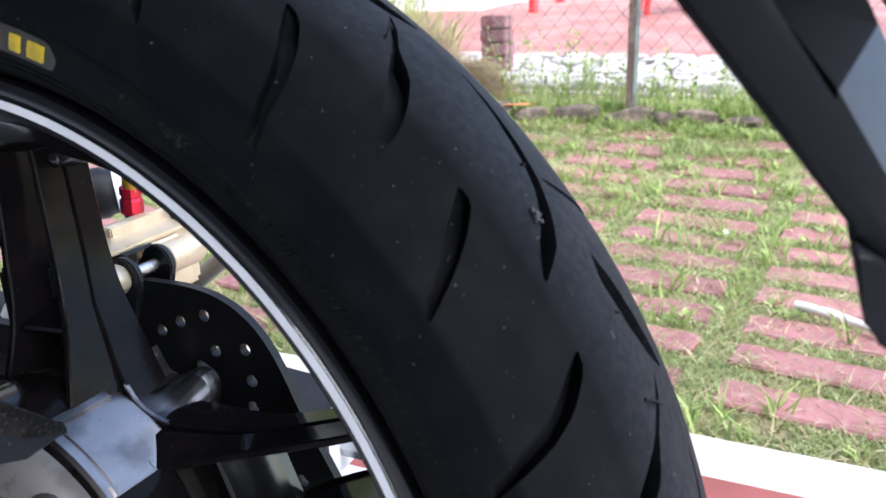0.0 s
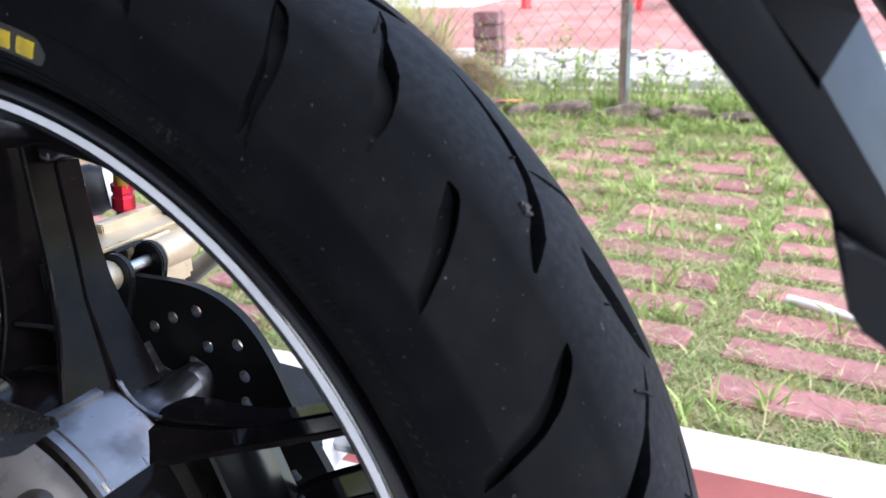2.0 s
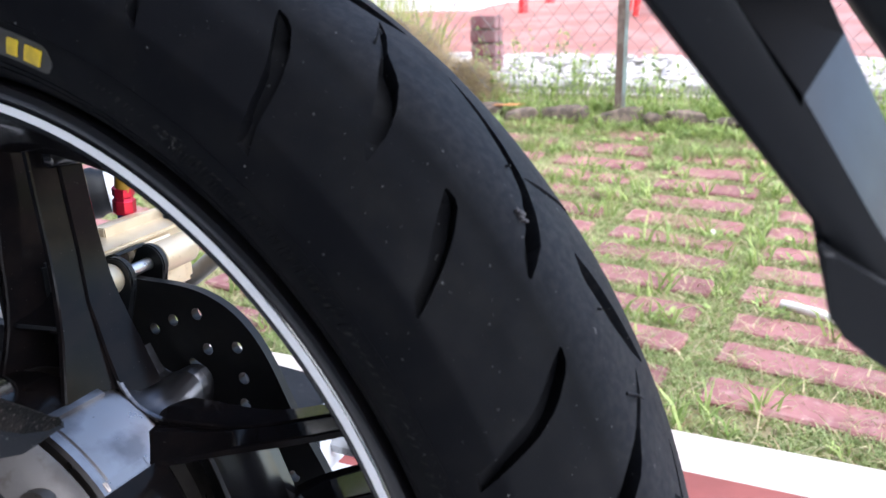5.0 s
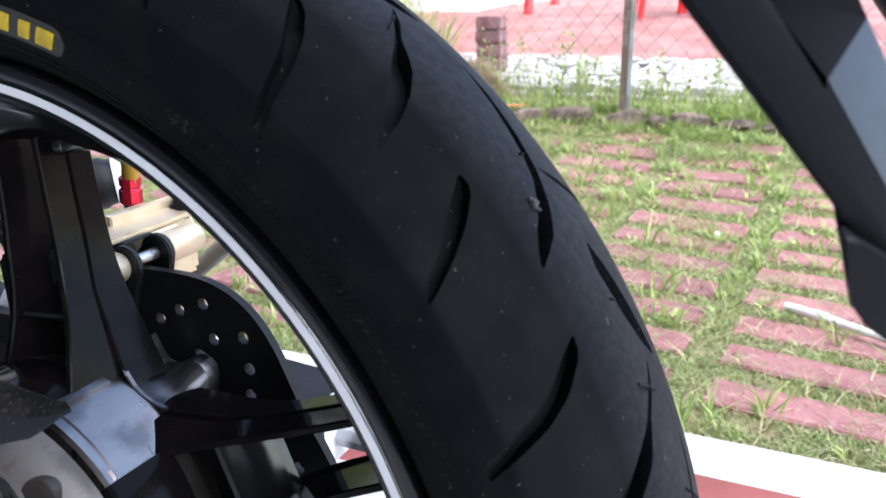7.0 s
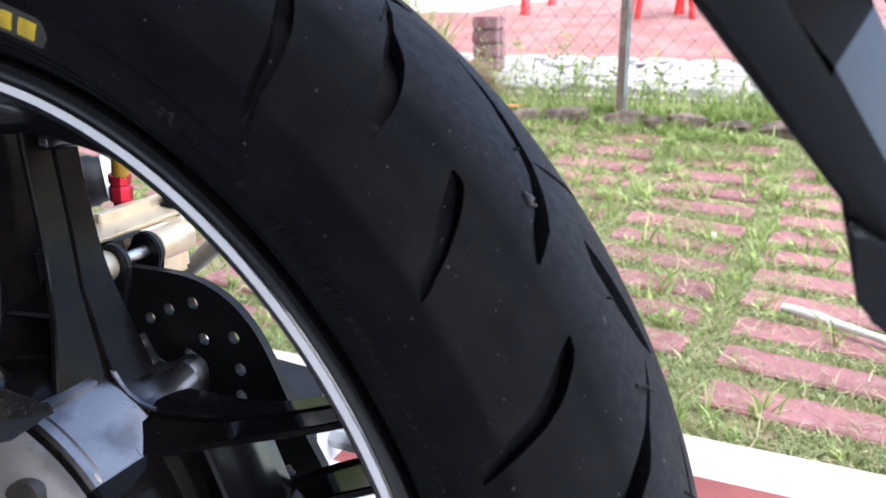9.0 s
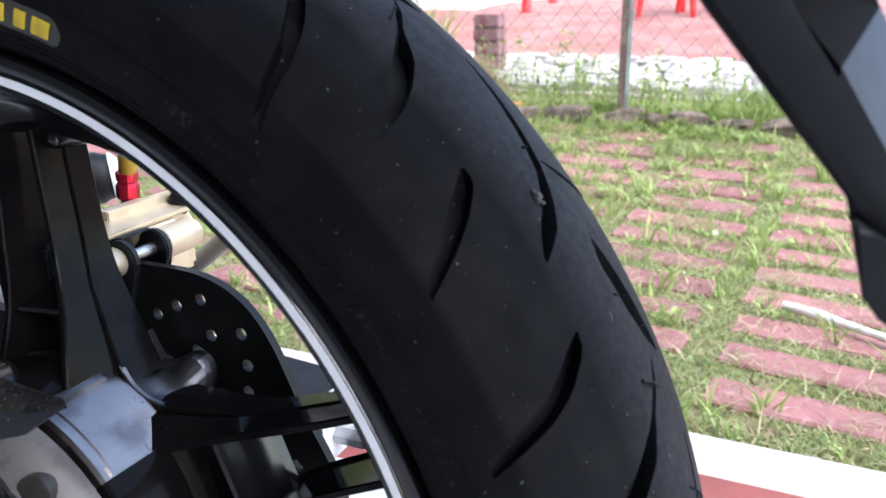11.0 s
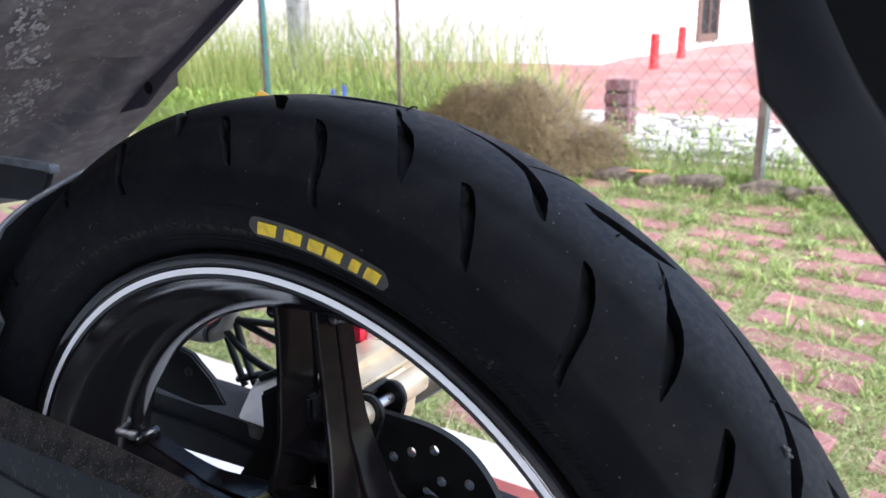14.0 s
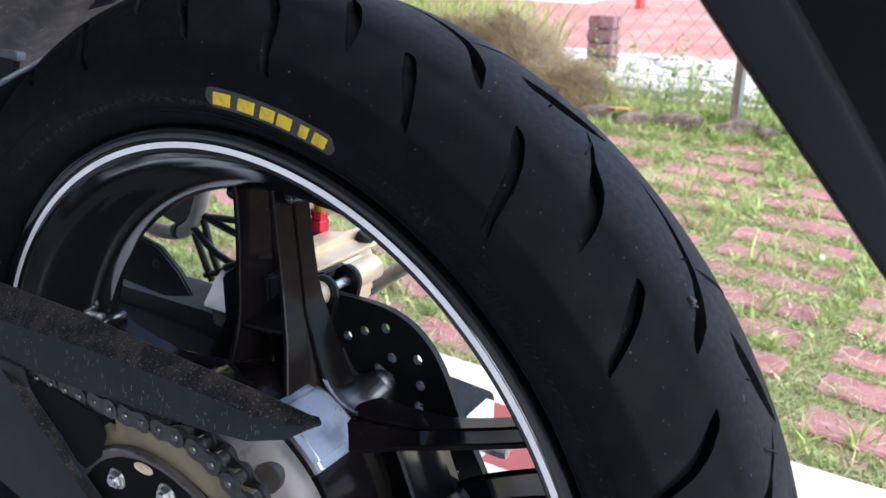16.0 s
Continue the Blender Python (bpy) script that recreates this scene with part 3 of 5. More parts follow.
rim = part("rim", ring(RIM, 192), GLOSS, bike, "gloss black cast alloy rim", smooth=28)
part("rim_stripe", ring([(-0.0055, 0.2243), (-0.0055, 0.2211), (-0.0045, 0.2211), (-0.0045, 0.2243)], 192), TAPE, rim, "white reflective rim tape", smooth=40)


# stations along a spoke's bar: distance from the axle, crest, foot of the front tier, ridge and back (sideways and depth)
BAR = [(0.1955, 0.0170, 0.0372, 0.0192, 0.0500, 0.0196, 0.0506, 0.0218), (0.184, 0.0166, 0.0375, 0.0184, 0.0500, 0.0188, 0.0506, 0.0198), (0.166, 0.0172, 0.0370, 0.0190, 0.0497, 0.0194, 0.0503, 0.0204),
       (0.150, 0.0182, 0.0364, 0.0199, 0.0494, 0.0203, 0.0500, 0.0212), (0.138, 0.0192, 0.0355, 0.0208, 0.0488, 0.0212, 0.0494, 0.0222), (0.126, 0.0214, 0.0332, 0.0226, 0.0470, 0.0230, 0.0476, 0.0240),
       (0.117, 0.0240, 0.0305, 0.0247, 0.0450, 0.0252, 0.0456, 0.0262), (0.104, 0.0283, 0.0255, 0.0282, 0.0415, 0.0295, 0.0445, 0.0310), (0.093, 0.0315, 0.0207, 0.0309, 0.0388, 0.0330, 0.0433, 0.0355),
       (0.083, 0.0340, 0.0167, 0.0330, 0.0365, 0.0366, 0.0424, 0.0390), (0.076, 0.0356, 0.0140, 0.0345, 0.0352, 0.0390, 0.0416, 0.0420), (0.070, 0.0370, 0.0122, 0.0358, 0.0345, 0.0410, 0.0410, 0.0440)]

# the leading bar stays slim towards the hub
LEAD = BAR[:5] + [(0.126, 0.0199, 0.0351, 0.0226, 0.0470, 0.0230, 0.0476, 0.0240), (0.117, 0.0207, 0.0345, 0.0245, 0.0450, 0.0252, 0.0456, 0.0262), (0.104, 0.0219, 0.0325, 0.0270, 0.0425, 0.0295, 0.0445, 0.0310), (0.093, 0.0232, 0.0295, 0.0303, 0.0400, 0.0330, 0.0433, 0.0355),
                  (0.083, 0.0249, 0.0265, 0.0338, 0.0378, 0.0366, 0.0424, 0.0390), (0.076, 0.0262, 0.0245, 0.0362, 0.0360, 0.0390, 0.0416, 0.0420), (0.070, 0.0275, 0.0230, 0.0380, 0.0350, 0.0410, 0.0410, 0.0440)]


def spoke_bar(centre, side):
    """One of a spoke's two slim bars: a narrow crest, a deep front tier, a pocket near the hub and a ridged back tier."""
    u = Vector((math.sin(radians(centre)), 0, math.cos(radians(centre))))
    v = Vector((-u.z, 0, u.x)) * -side
    bm = bmesh.new()
    rows = []
    for d, pc, yc, pf, yf, pr, yr, pb in (BAR if side > 0 else LEAD):
        sec = [(pc - 0.0038, yc + 0.0010), (pc - 0.0032, yc), (pc - 0.0007, yc), (pc, yc + 0.0008), (pf, yf), (0.6 * pf + 0.4 * pr - 0.0004, max(yf, yr) + 0.0006), (pr - 0.0002, yr), (pr + 0.0008, yr + 0.0008), (pb, 0.0635), (pb - 0.001, 0.0645), (pb - 0.0100, 0.0645),
               (pc - 0.0050, 0.0625)]
        rows.append([bm.verts.new(u * d + v * p + Vector((0, y, 0))) for p, y in sec])
    for p, q in zip(rows, rows[1:]):
        for j in range(len(p)):
            bm.faces.new((p[j], p[(j + 1) % len(p)], q[(j + 1) % len(p)], q[j]))
    bm.faces.new(rows[0][::-1])
    bm.faces.new(rows[-1])
    return bm


def loft(rows):
    """A closed skin through rows of points, with ends."""
    bm = bmesh.new()
    rows = [[bm.verts.new(p) for p in r] for r in rows]
    for p, q in zip(rows, rows[1:]):
        for j in range(len(p)):
            bm.faces.new((p[j], p[(j + 1) % len(p)], q[(j + 1) % len(p)], q[j]))
    bm.faces.new(rows[0][::-1])
    bm.faces.new(rows[-1])
    return bm


def spoke_web(centre):
    """The cross wall that joins a spoke's two bars above the dark recess at the hub."""
    u = Vector((math.sin(radians(centre)), 0, math.cos(radians(centre))))
    v = Vector((-u.z, 0, u.x))
    sec = [(0.1005, 0.0600), (0.1015, 0.0400), (0.1030, 0.0364), (0.1050, 0.0352), (0.1068, 0.0360), (0.1078, 0.0400), (0.1088, 0.0460), (0.1110, 0.0530), (0.1170, 0.0590), (0.1180, 0.0640), (0.0640, 0.0640), (0.0640, 0.0600)]
    return loft([[u * d + v * w_ + Vector((0, y, 0)) for d, y in sec] for w_ in (-0.0260, -0.010, 0.010, 0.0185)])


def saddle(mid):
    """The ridge that runs from one spoke round the hub to the next, its hollow back, and the lobe that carries the brake disc."""
    rows = []
    for i in range(65):
        g = -17.5 + 35 * i / 64
        rr = float(np.interp(abs(g), [0, 4, 8, 12, 15, 17.5], [0.0835, 0.0839, 0.0858, 0.0896, 0.0934, 0.0942]))
        yr = float(np.interp(abs(g), [0, 4, 8, 12, 15, 17.5], [0.0400, 0.0405, 0.0414, 0.0424, 0.0440, 0.0470]))
        lobe = float(np.interp(g, [-18, -15, -12, -9, -6.5, -4, -2, 0, 2, 4.5, 7, 9, 11, 13, 15, 18], [0.0900, 0.0850, 0.0810, 0.0785, 0.0790, 0.0825, 0.0875, 0.0925, 0.0958, 0.0976, 0.0970, 0.0948, 0.0905, 0.0850, 0.0840, 0.0900]))
        y0, r0 = yr + 0.0036, rr - 0.0008
        sec = [(rr - 0.0030, yr + 0.0016), (rr - 0.0006, yr), (rr, yr + 0.0006), (rr + 0.0002, yr + 0.0026), (rr - 0.0008, yr + 0.0036), *[(r0 + (lobe - r0) * f ** 1.6 - 0.0022 * math.sin(math.pi * f), y0 + (0.0688 - y0) * f ** 0.9) for f in (0.15, 0.32, 0.5, 0.68, 0.84, 0.95)],
               (lobe - 0.0008, 0.0700), (lobe, 0.0712), (lobe, 0.0755), (0.060, 0.0755), (0.060, yr + 0.006)]
        c = radians(mid + g)
        rows.append([(r * math.sin(c), y, r * math.cos(c)) for r, y in sec])
    return loft(rows)


SPOKE0 = -5.2
for k in range(5):
    for side in (1, -1):
        part("spoke", spoke_bar(SPOKE0 + 72 * k, side), SPOKE, rim, "black cast spoke bar", smooth=16)
    part("spoke_web", spoke_web(SPOKE0 + 72 * k), GLOSS, rim, smooth=30)
    # lugs beside the spoke's foot on the rim
    for side in (1, -1):
        c = radians(SPOKE0 + 72 * k)
        u, v = Vector((math.sin(c), 0, math.cos(c))), Vector((-math.cos(c), 0, math.sin(c)))
        part("lug", lathe(u * 0.1865 + v * side * 0.0225 + Vector((0, 0.041, 0)), (0, 1, 0), [(0, 0.0), (0.0006, 0.0030), (0.002, 0.0042), (0.018, 0.0048), (0.020, 0.0048)], 14), GLOSS, rim, smooth=40)
part("valve_stem", lathe((-0.1695, 0.039, 0.0705), (-0.80, -0.50, 0.22), [(0, 0.0034), (0.004, 0.0034), (0.0044, 0.0026), (0.006, 0.0026), (0.0062, 0.0030), (0.013, 0.0030), (0.014, 0.0022)], 14), STEEL, rim, "silver valve cap", smooth=35)

# hub
hub = part("hub", ring([(-0.004, 0.050), (-0.004, 0.0828), (-0.0025, 0.0846), (0.0015, 0.0842), (0.0022, 0.0834), (0.0030, 0.0834), (0.0037, 0.0840), (0.014, 0.0834), (0.028, 0.0832), (0.041, 0.0830), (0.044, 0.0800), (0.055, 0.0745), (0.065, 0.0640), (0.078, 0.0560), (0.086, 0.050), (0.086, 0.030), (0.0, 0.030)], 96), HUB_SHEEN, bike, "gloss black wheel hub", smooth=35)
for k in range(5):
    # a dark sleeve wraps the hub between the ledges, standing in for recess shade
    part("spoke_foot", ring([(-0.0045, 0.0780), (-0.0045, 0.0842), (-0.0030, 0.0856), (0.0300, 0.0852), (0.0330, 0.0832), (0.0330, 0.0780)], 14, SPOKE0 - 16.5 + 72 * k, SPOKE0 + 23.6 + 72 * k), SPOKE, hub, "dark sleeve standing in for the shaded hub recess", smooth=30)
    # raised ledges along the hub beside the spokes' feet
    for a0, a1, y0, y1 in ((23.7, 26.4, 0.004, 0.0345), (51.9, 55.1, 0.000, 0.0235)):
        prof = [(y0, 0.0795), (y0, 0.0848), (y0 + 0.001, 0.0856), (y1 - 0.001, 0.0854), (y1, 0.0846), (y1, 0.0795)]
        part("hub_ledge", ring(prof, 3, SPOKE0 + a0 + 72 * k, SPOKE0 + a1 + 72 * k), HUB_SHEEN, hub, smooth=25)
carrier = part("sprocket_carrier", ring([(-0.0045, 0.0810), (-0.0075, 0.0814), (-0.0110, 0.0806), (-0.0150, 0.0785), (-0.0185, 0.0750), (-0.0215, 0.0705), (-0.0250, 0.0670), (-0.0300, 0.0640), (-0.034, 0.055), (-0.034, 0.018), (-0.006, 0.018)], 72), ALLOY, bike, "stained bare cast sprocket carrier", smooth=45)
for k in range(5):
    c = radians(41 + 72 * k)
    part("carrier_plug", lathe((0.0705 * math.sin(c), -0.0150, 0.0705 * math.cos(c)), (0.3 * math.sin(c), -1, 0.3 * math.cos(c)), [(0, 0.0086), (0.0070, 0.0082), (0.0078, 0.0070), (0.0070, 0.0050), (0.0070, 0.0)], 20), DRUM, carrier, "brown stained plug", smooth=35)


# sprocket and chain
SP_Y, SP_R, TEETH = -0.0400, 0.0800, 38
CHAIN_P = SP_R * math.tau / TEETH


def sprocket_mesh():
    bm = bmesh.new()
    n = TEETH * 4
    rows = []
    for i in range(n):
        a = math.tau * i / n
        r_out = SP_R + (-0.0036, 0.0, 0.0038, 0.0)[i % 4]
        rows.append([bm.verts.new((r * math.sin(a), y, r * math.cos(a))) for r, y in ((0.054, SP_Y + 0.003), (r_out, SP_Y + 0.002), (r_out, SP_Y - 0.002), (0.074, SP_Y - 0.0026), (0.054, SP_Y - 0.0026))])
    for i in range(n):
        p, q = rows[i], rows[(i + 1) % n]
        for j in range(5):
            bm.faces.new((p[j], p[(j + 1) % 5], q[(j + 1) % 5], q[j]))
    return bm


sprocket = part("rear_sprocket", sprocket_mesh(), SPROCKET, bike, "gold-toned rear sprocket", smooth=30)
# round end plate of the arm in front of the sprocket, off the axle's centre
PX, PZ = -0.0174, -0.0210
end_disc = part("axle_plate", ring([(SP_Y - 0.0030, 0.0800), (SP_Y - 0.0046, 0.0800), (SP_Y - 0.0064, 0.0790), (SP_Y - 0.0068, 0.0780), (SP_Y - 0.0062, 0.0760), (SP_Y - 0.0048, 0.0740), (SP_Y - 0.0044, 0.0700), (SP_Y - 0.0044, 0.0200), (SP_Y - 0.0030, 0.0200)], 72), DRUM, bike, "brown stained round axle plate", smooth=30)
part("plate_edge", ring([(SP_Y - 0.0064, 0.0794), (SP_Y - 0.0071, 0.0788), (SP_Y - 0.0071, 0.0778), (SP_Y - 0.0060, 0.0772)], 72), PIN, end_disc, "pale narrow plate edge", smooth=30)
part("plate_floor", ring([(SP_Y - 0.0042, 0.0735), (SP_Y - 0.0048, 0.0730), (SP_Y - 0.0048, 0.0210), (SP_Y - 0.0042, 0.0205)], 60), DARK_INNER, end_disc, "dark recess floor", smooth=30)
for k in range(4):
    c = radians(-29.5 + 41.5 * k)
    u = Vector((math.sin(c), math.cos(c))) * 0.0605
    nut = part("plate_nut", hexagon((u.x, SP_Y - 0.0030, u.y), (0, -1, 0), 0.0054, 0.0052), STEEL, end_disc, "steel nut")
    part("stud", lathe((u.x, SP_Y - 0.0080, u.y), (0, -1, 0), [(0, 0.0030), (0.0018, 0.0028), (0.0022, 0.0)], 14), STEEL, nut, smooth=35)
    part("nut_washer", lathe((u.x, SP_Y - 0.0042, u.y), (0, -1, 0), [(0, 0.0068), (0.0012, 0.0066), (0.0013, 0.0)], 20), STEEL, nut, smooth=35)
    # polished windows between the nuts
    d = radians(-4 + 41.5 * k)
    u, v = Vector((math.sin(d), math.cos(d))), Vector((math.cos(d), -math.sin(d)))
    out = [u * (0.0690 + 0.0034 * math.sin(j * math.tau / 14)) + v * 0.0078 * math.cos(j * math.tau / 14) for j in range(14)]
    part("plate_window", plate([(p.x, p.y) for p in out], SP_Y - 0.0056, SP_Y - 0.0044, 0.0004), GOLD, end_disc, "pale gold window in the plate")
end_disc.location = (PX, 0, PZ)


def link_plate(bm, p, q, y0, y1):
    """A waisted chain plate between two pins."""
    d = (q - p)
    n = Vector((-d.y, d.x)).normalized()
    t = d.normalized()
    h, wst = 0.0062, 0.0047
    out = []
    for k in range(7):
        a = math.pi / 2 + math.pi * k / 6
        out.append(p + (math.cos(a) * t + math.sin(a) * n) * h)
    out.append((p + q) / 2 - n * wst)
    for k in range(7):
        a = -math.pi / 2 + math.pi * k / 6
        out.append(q + (math.cos(a) * t + math.sin(a) * n) * h)
    out.append((p + q) / 2 + n * wst)
    a_ = [bm.verts.new((v.x, y0, v.y)) for v in out]
    b_ = [bm.verts.new((v.x, y1, v.y)) for v in out]
    bm.faces.new(a_)
    bm.faces.new(b_[::-1])
    for i in range(len(out)):
        bm.faces.new((a_[i], b_[i], b_[(i + 1) % len(out)], a_[(i + 1) % len(out)]))


chain = part("chain", tube([(-0.30, SP_Y, 0.032), (-0.31, SP_Y, 0.031)], 0.004, 8), CHAIN, bike, "greasy dark drive chain")
pins = []
for k in range(42):
    a = radians(120) - k * math.tau / TEETH
    if a > 0:
        pins.append(Vector((SP_R * math.sin(a), SP_R * math.cos(a))))
    else:
        prev = pins[-1]
        pins.append(prev + Vector((-1.0, -0.02)) * CHAIN_P)
for k, (p, q) in enumerate(zip(pins, pins[1:])):
    bm = bmesh.new()
    off = 0.0038 if k % 2 else 0.0055
    for s in (-1, 1):
        link_plate(bm, p, q, SP_Y + s * off - 0.0008, SP_Y + s * off + 0.0008)
    part("chain_link", bm, CHAIN, chain)
    part("chain_pin", lathe((p.x, SP_Y - 0.0073, p.y), (0, 1, 0), [(0, 0.0), (0.0002, 0.0018), (0.0012, 0.0022), (0.0040, 0.0022), (0.0041, 0.0040), (0.0105, 0.0040), (0.0106, 0.0022), (0.0146, 0.0018)], 10), PIN, chain, smooth=40)

# axle end and nut
axle = part("axle", lathe((0, -0.075, 0), (0, 1, 0), [(0, 0.009), (0.004, 0.010), (0.03, 0.010), (0.21, 0.010), (0.262, 0.010)], 20), STEEL, bike, "steel rear axle", smooth=40)
part("axle_nut", hexagon((0, -0.058, 0), (0, -1, 0), 0.0155, 0.014), STEEL, axle, "steel axle nut")
part("axle_washer", lathe((0, -0.058, 0), (0, 1, 0), [(0, 0.02), (0.003, 0.02)], 24), STEEL, axle, smooth=40)

# left swingarm, low and mostly outside the view
part("swingarm_left", plate([(-0.42, 0.085), (-0.13, 0.066), (-0.07, 0.048), (-0.04, 0.034), (0.040, 0.030), (0.046, -0.034), (-0.05, -0.044), (-0.42, -0.055)], -0.0225, -0.0080, 0.004), SATIN, bike, "black swingarm side", smooth=35)


# chain guard: a folded dusty cover with an upper rib and a rear point
def build_guard():
    top = [(-0.33, 0.1275), (-0.158, 0.1260), (-0.0735, 0.1258), (-0.0043, 0.1215), (0.0576, 0.1188), (0.081, 0.1187), (0.097, 0.1203), (0.1045, 0.1232)]
    fold = [(-0.33, 0.1080), (-0.1437, 0.1080), (-0.0606, 0.1120), (0.008, 0.1132), (0.068, 0.1125), (0.088, 0.1145), (0.100, 0.1180), (0.1060, 0.1212)]
    low = [(-0.33, 0.0800), (-0.145, 0.0820), (-0.0855, 0.0838), (-0.016, 0.0896), (0.0273, 0.0935), (0.0624, 0.0975), (0.086, 0.1060), (0.1030, 0.1180)]
    bm = bmesh.new()
    rows = []
    for t, f, l, close_in in zip(top, fold, low, (0, 0, 0, 0, 0, 0.2, 0.55, 0.9)):
        sec = [(t[0], -0.0345, t[1] - 0.003), (t[0], -0.0355, t[1] - 0.0004), (t[0], -0.0370, t[1]), (f[0], -0.0468, f[1]), (f[0], -0.0475, f[1] - 0.0015), (l[0], -0.0485, l[1])]
        sec = [(x, y + (-0.0445 - y) * close_in, z) for x, y, z in sec]
        inn = [(x, y + 0.0020 * (1 - 0.6 * close_in), z - (0.002 if i < 3 else 0)) for i, (x, y, z) in enumerate(sec)]
        rows.append([bm.verts.new(p) for p in sec + inn[::-1]])
    n = len(rows[0])
    for p, q in zip(rows, rows[1:]):
        for j in range(n):
            bm.faces.new((p[j], p[(j + 1) % n], q[(j + 1) % n], q[j])).material_index = 1 if j < 3 else 0
    bm.faces.new(rows[0][::-1])
    bm.faces.new(rows[-1])
    return bm


guard = part("chain_guard", build_guard(), [PLASTIC, GUARD_TOP], bike, "dusty black plastic chain guard", smooth=32)
part("guard_leg", plate([(-0.33, 0.095), (-0.150, 0.0830), (-0.119, 0.0835), (-0.117, 0.0695), (-0.1102, 0.0619), (-0.0905, 0.0457), (-0.0802, 0.0321), (-0.0600, 0.0159), (-0.040, -0.010), (-0.100, -0.030), (-0.33, 0.020)], -0.0500, -0.0478, 0.0006), PLASTIC, guard)


def leg_rib():
    """A dusty ridge running down the guard's leg."""
    bm = bmesh.new()
    rows = []
    for l, r in zip([(-0.1417, 0.0768), (-0.1238, 0.0574), (-0.0959, 0.0339), (-0.0685, 0.0123), (-0.045, -0.008)], [(-0.1165, 0.0700), (-0.1095, 0.0615), (-0.0900, 0.0452), (-0.0800, 0.0318), (-0.058, 0.0140)]):
        m = (l[0] * 0.45 + r[0] * 0.55, l[1] * 0.45 + r[1] * 0.55)
        rows.append([bm.verts.new(p) for p in ((l[0], -0.0498, l[1]), (m[0], -0.0530, m[1]), (r[0], -0.0502, r[1]), (r[0], -0.0485, r[1]), (l[0], -0.0485, l[1]))])
    for p, q in zip(rows, rows[1:]):
        for k in range(5):
            bm.faces.new((p[k], p[(k + 1) % 5], q[(k + 1) % 5], q[k]))
    bm.faces.new(rows[0][::-1])
    bm.faces.new(rows[-1])
    return bm


part("guard_rib", leg_rib(), GUARD_TOP, guard)
scratch_rng = random.Random(23)
bm = bmesh.new()
for _ in range(110):
    x, f = scratch_rng.uniform(-0.25, 0.075), scratch_rng.random() ** 1.3
    z_hi = float(np.interp(x, [-0.33, -0.1437, -0.0606, 0.008, 0.068], [0.1055, 0.1055, 0.1095, 0.1107, 0.110]))
    z_lo = float(np.interp(x, [-0.33, -0.145, -0.0855, -0.016, 0.0273, 0.0624], [0.080, 0.082, 0.0838, 0.0896, 0.0935, 0.0975]))
    z, ln, wd = z_lo + 0.001 + (z_hi - z_lo - 0.003) * f, scratch_rng.uniform(0.0006, 0.0042), scratch_rng.uniform(0.00010, 0.00022)
    ln = min(ln, z_hi - z)
    y = -0.0485 + 0.0010 * (z - z_lo) / (z_hi + 0.002 - z_lo) - 0.00012
    sl = scratch_rng.uniform(-0.25, 0.35) * ln
    bm.faces.new([bm.verts.new(p) for p in ((x - wd, y, z), (x + wd, y, z), (x + wd + sl, y + 0.04 * ln, z + ln), (x - wd + sl, y + 0.04 * ln, z + ln))])
part("scratches", bm, node_mat("pale_scratches", (0.10, 0.105, 0.115), 0.6), guard, "fine pale scratches")

# dark plate added to cover the sprocket's teeth left of the chain
part("chain_slider", plate([(-0.130, 0.078), (-0.058, 0.0730), (-0.048, 0.062), (-0.056, 0.044), (-0.072, 0.030), (-0.100, 0.036)], -0.0476, -0.0468, 0.0002), DARK_INNER, guard, "dark flat plate beside the sprocket")

# brake disc with drilled holes
def disc_mesh():
    """A flat ring with a wavy outer edge."""
    y0, y1 = 0.0835, 0.0885
    bm = bmesh.new()
    n, rings = 240, [0.0, 0.12, 0.25, 0.4, 0.55, 0.7, 0.85, 1.0]
    for y, flip in ((y0, False), (y1, True)):
        grid = []
        for i in range(n):
            a = math.tau * i / n
            edge = 0.1232 + 0.0052 * math.cos(6 * (a - radians(32)))
            grid.append([bm.verts.new(((0.072 + (edge - 0.072) * f) * math.sin(a), y, (0.072 + (edge - 0.072) * f) * math.cos(a))) for f in rings])
        for i in range(n):
            for j in range(len(rings) - 1):
                f = [grid[i][j], grid[i][j + 1], grid[(i + 1) % n][j + 1], grid[(i + 1) % n][j]]
                bm.faces.new(f if flip else f[::-1])
        if y == y0:
            low = grid
        else:
            high = grid
    for i in range(n):
        k = (i + 1) % n
        bm.faces.new((low[i][-1], low[k][-1], high[k][-1], high[i][-1]))
        bm.faces.new((low[i][0], high[i][0], high[k][0], low[k][0]))
    return bm


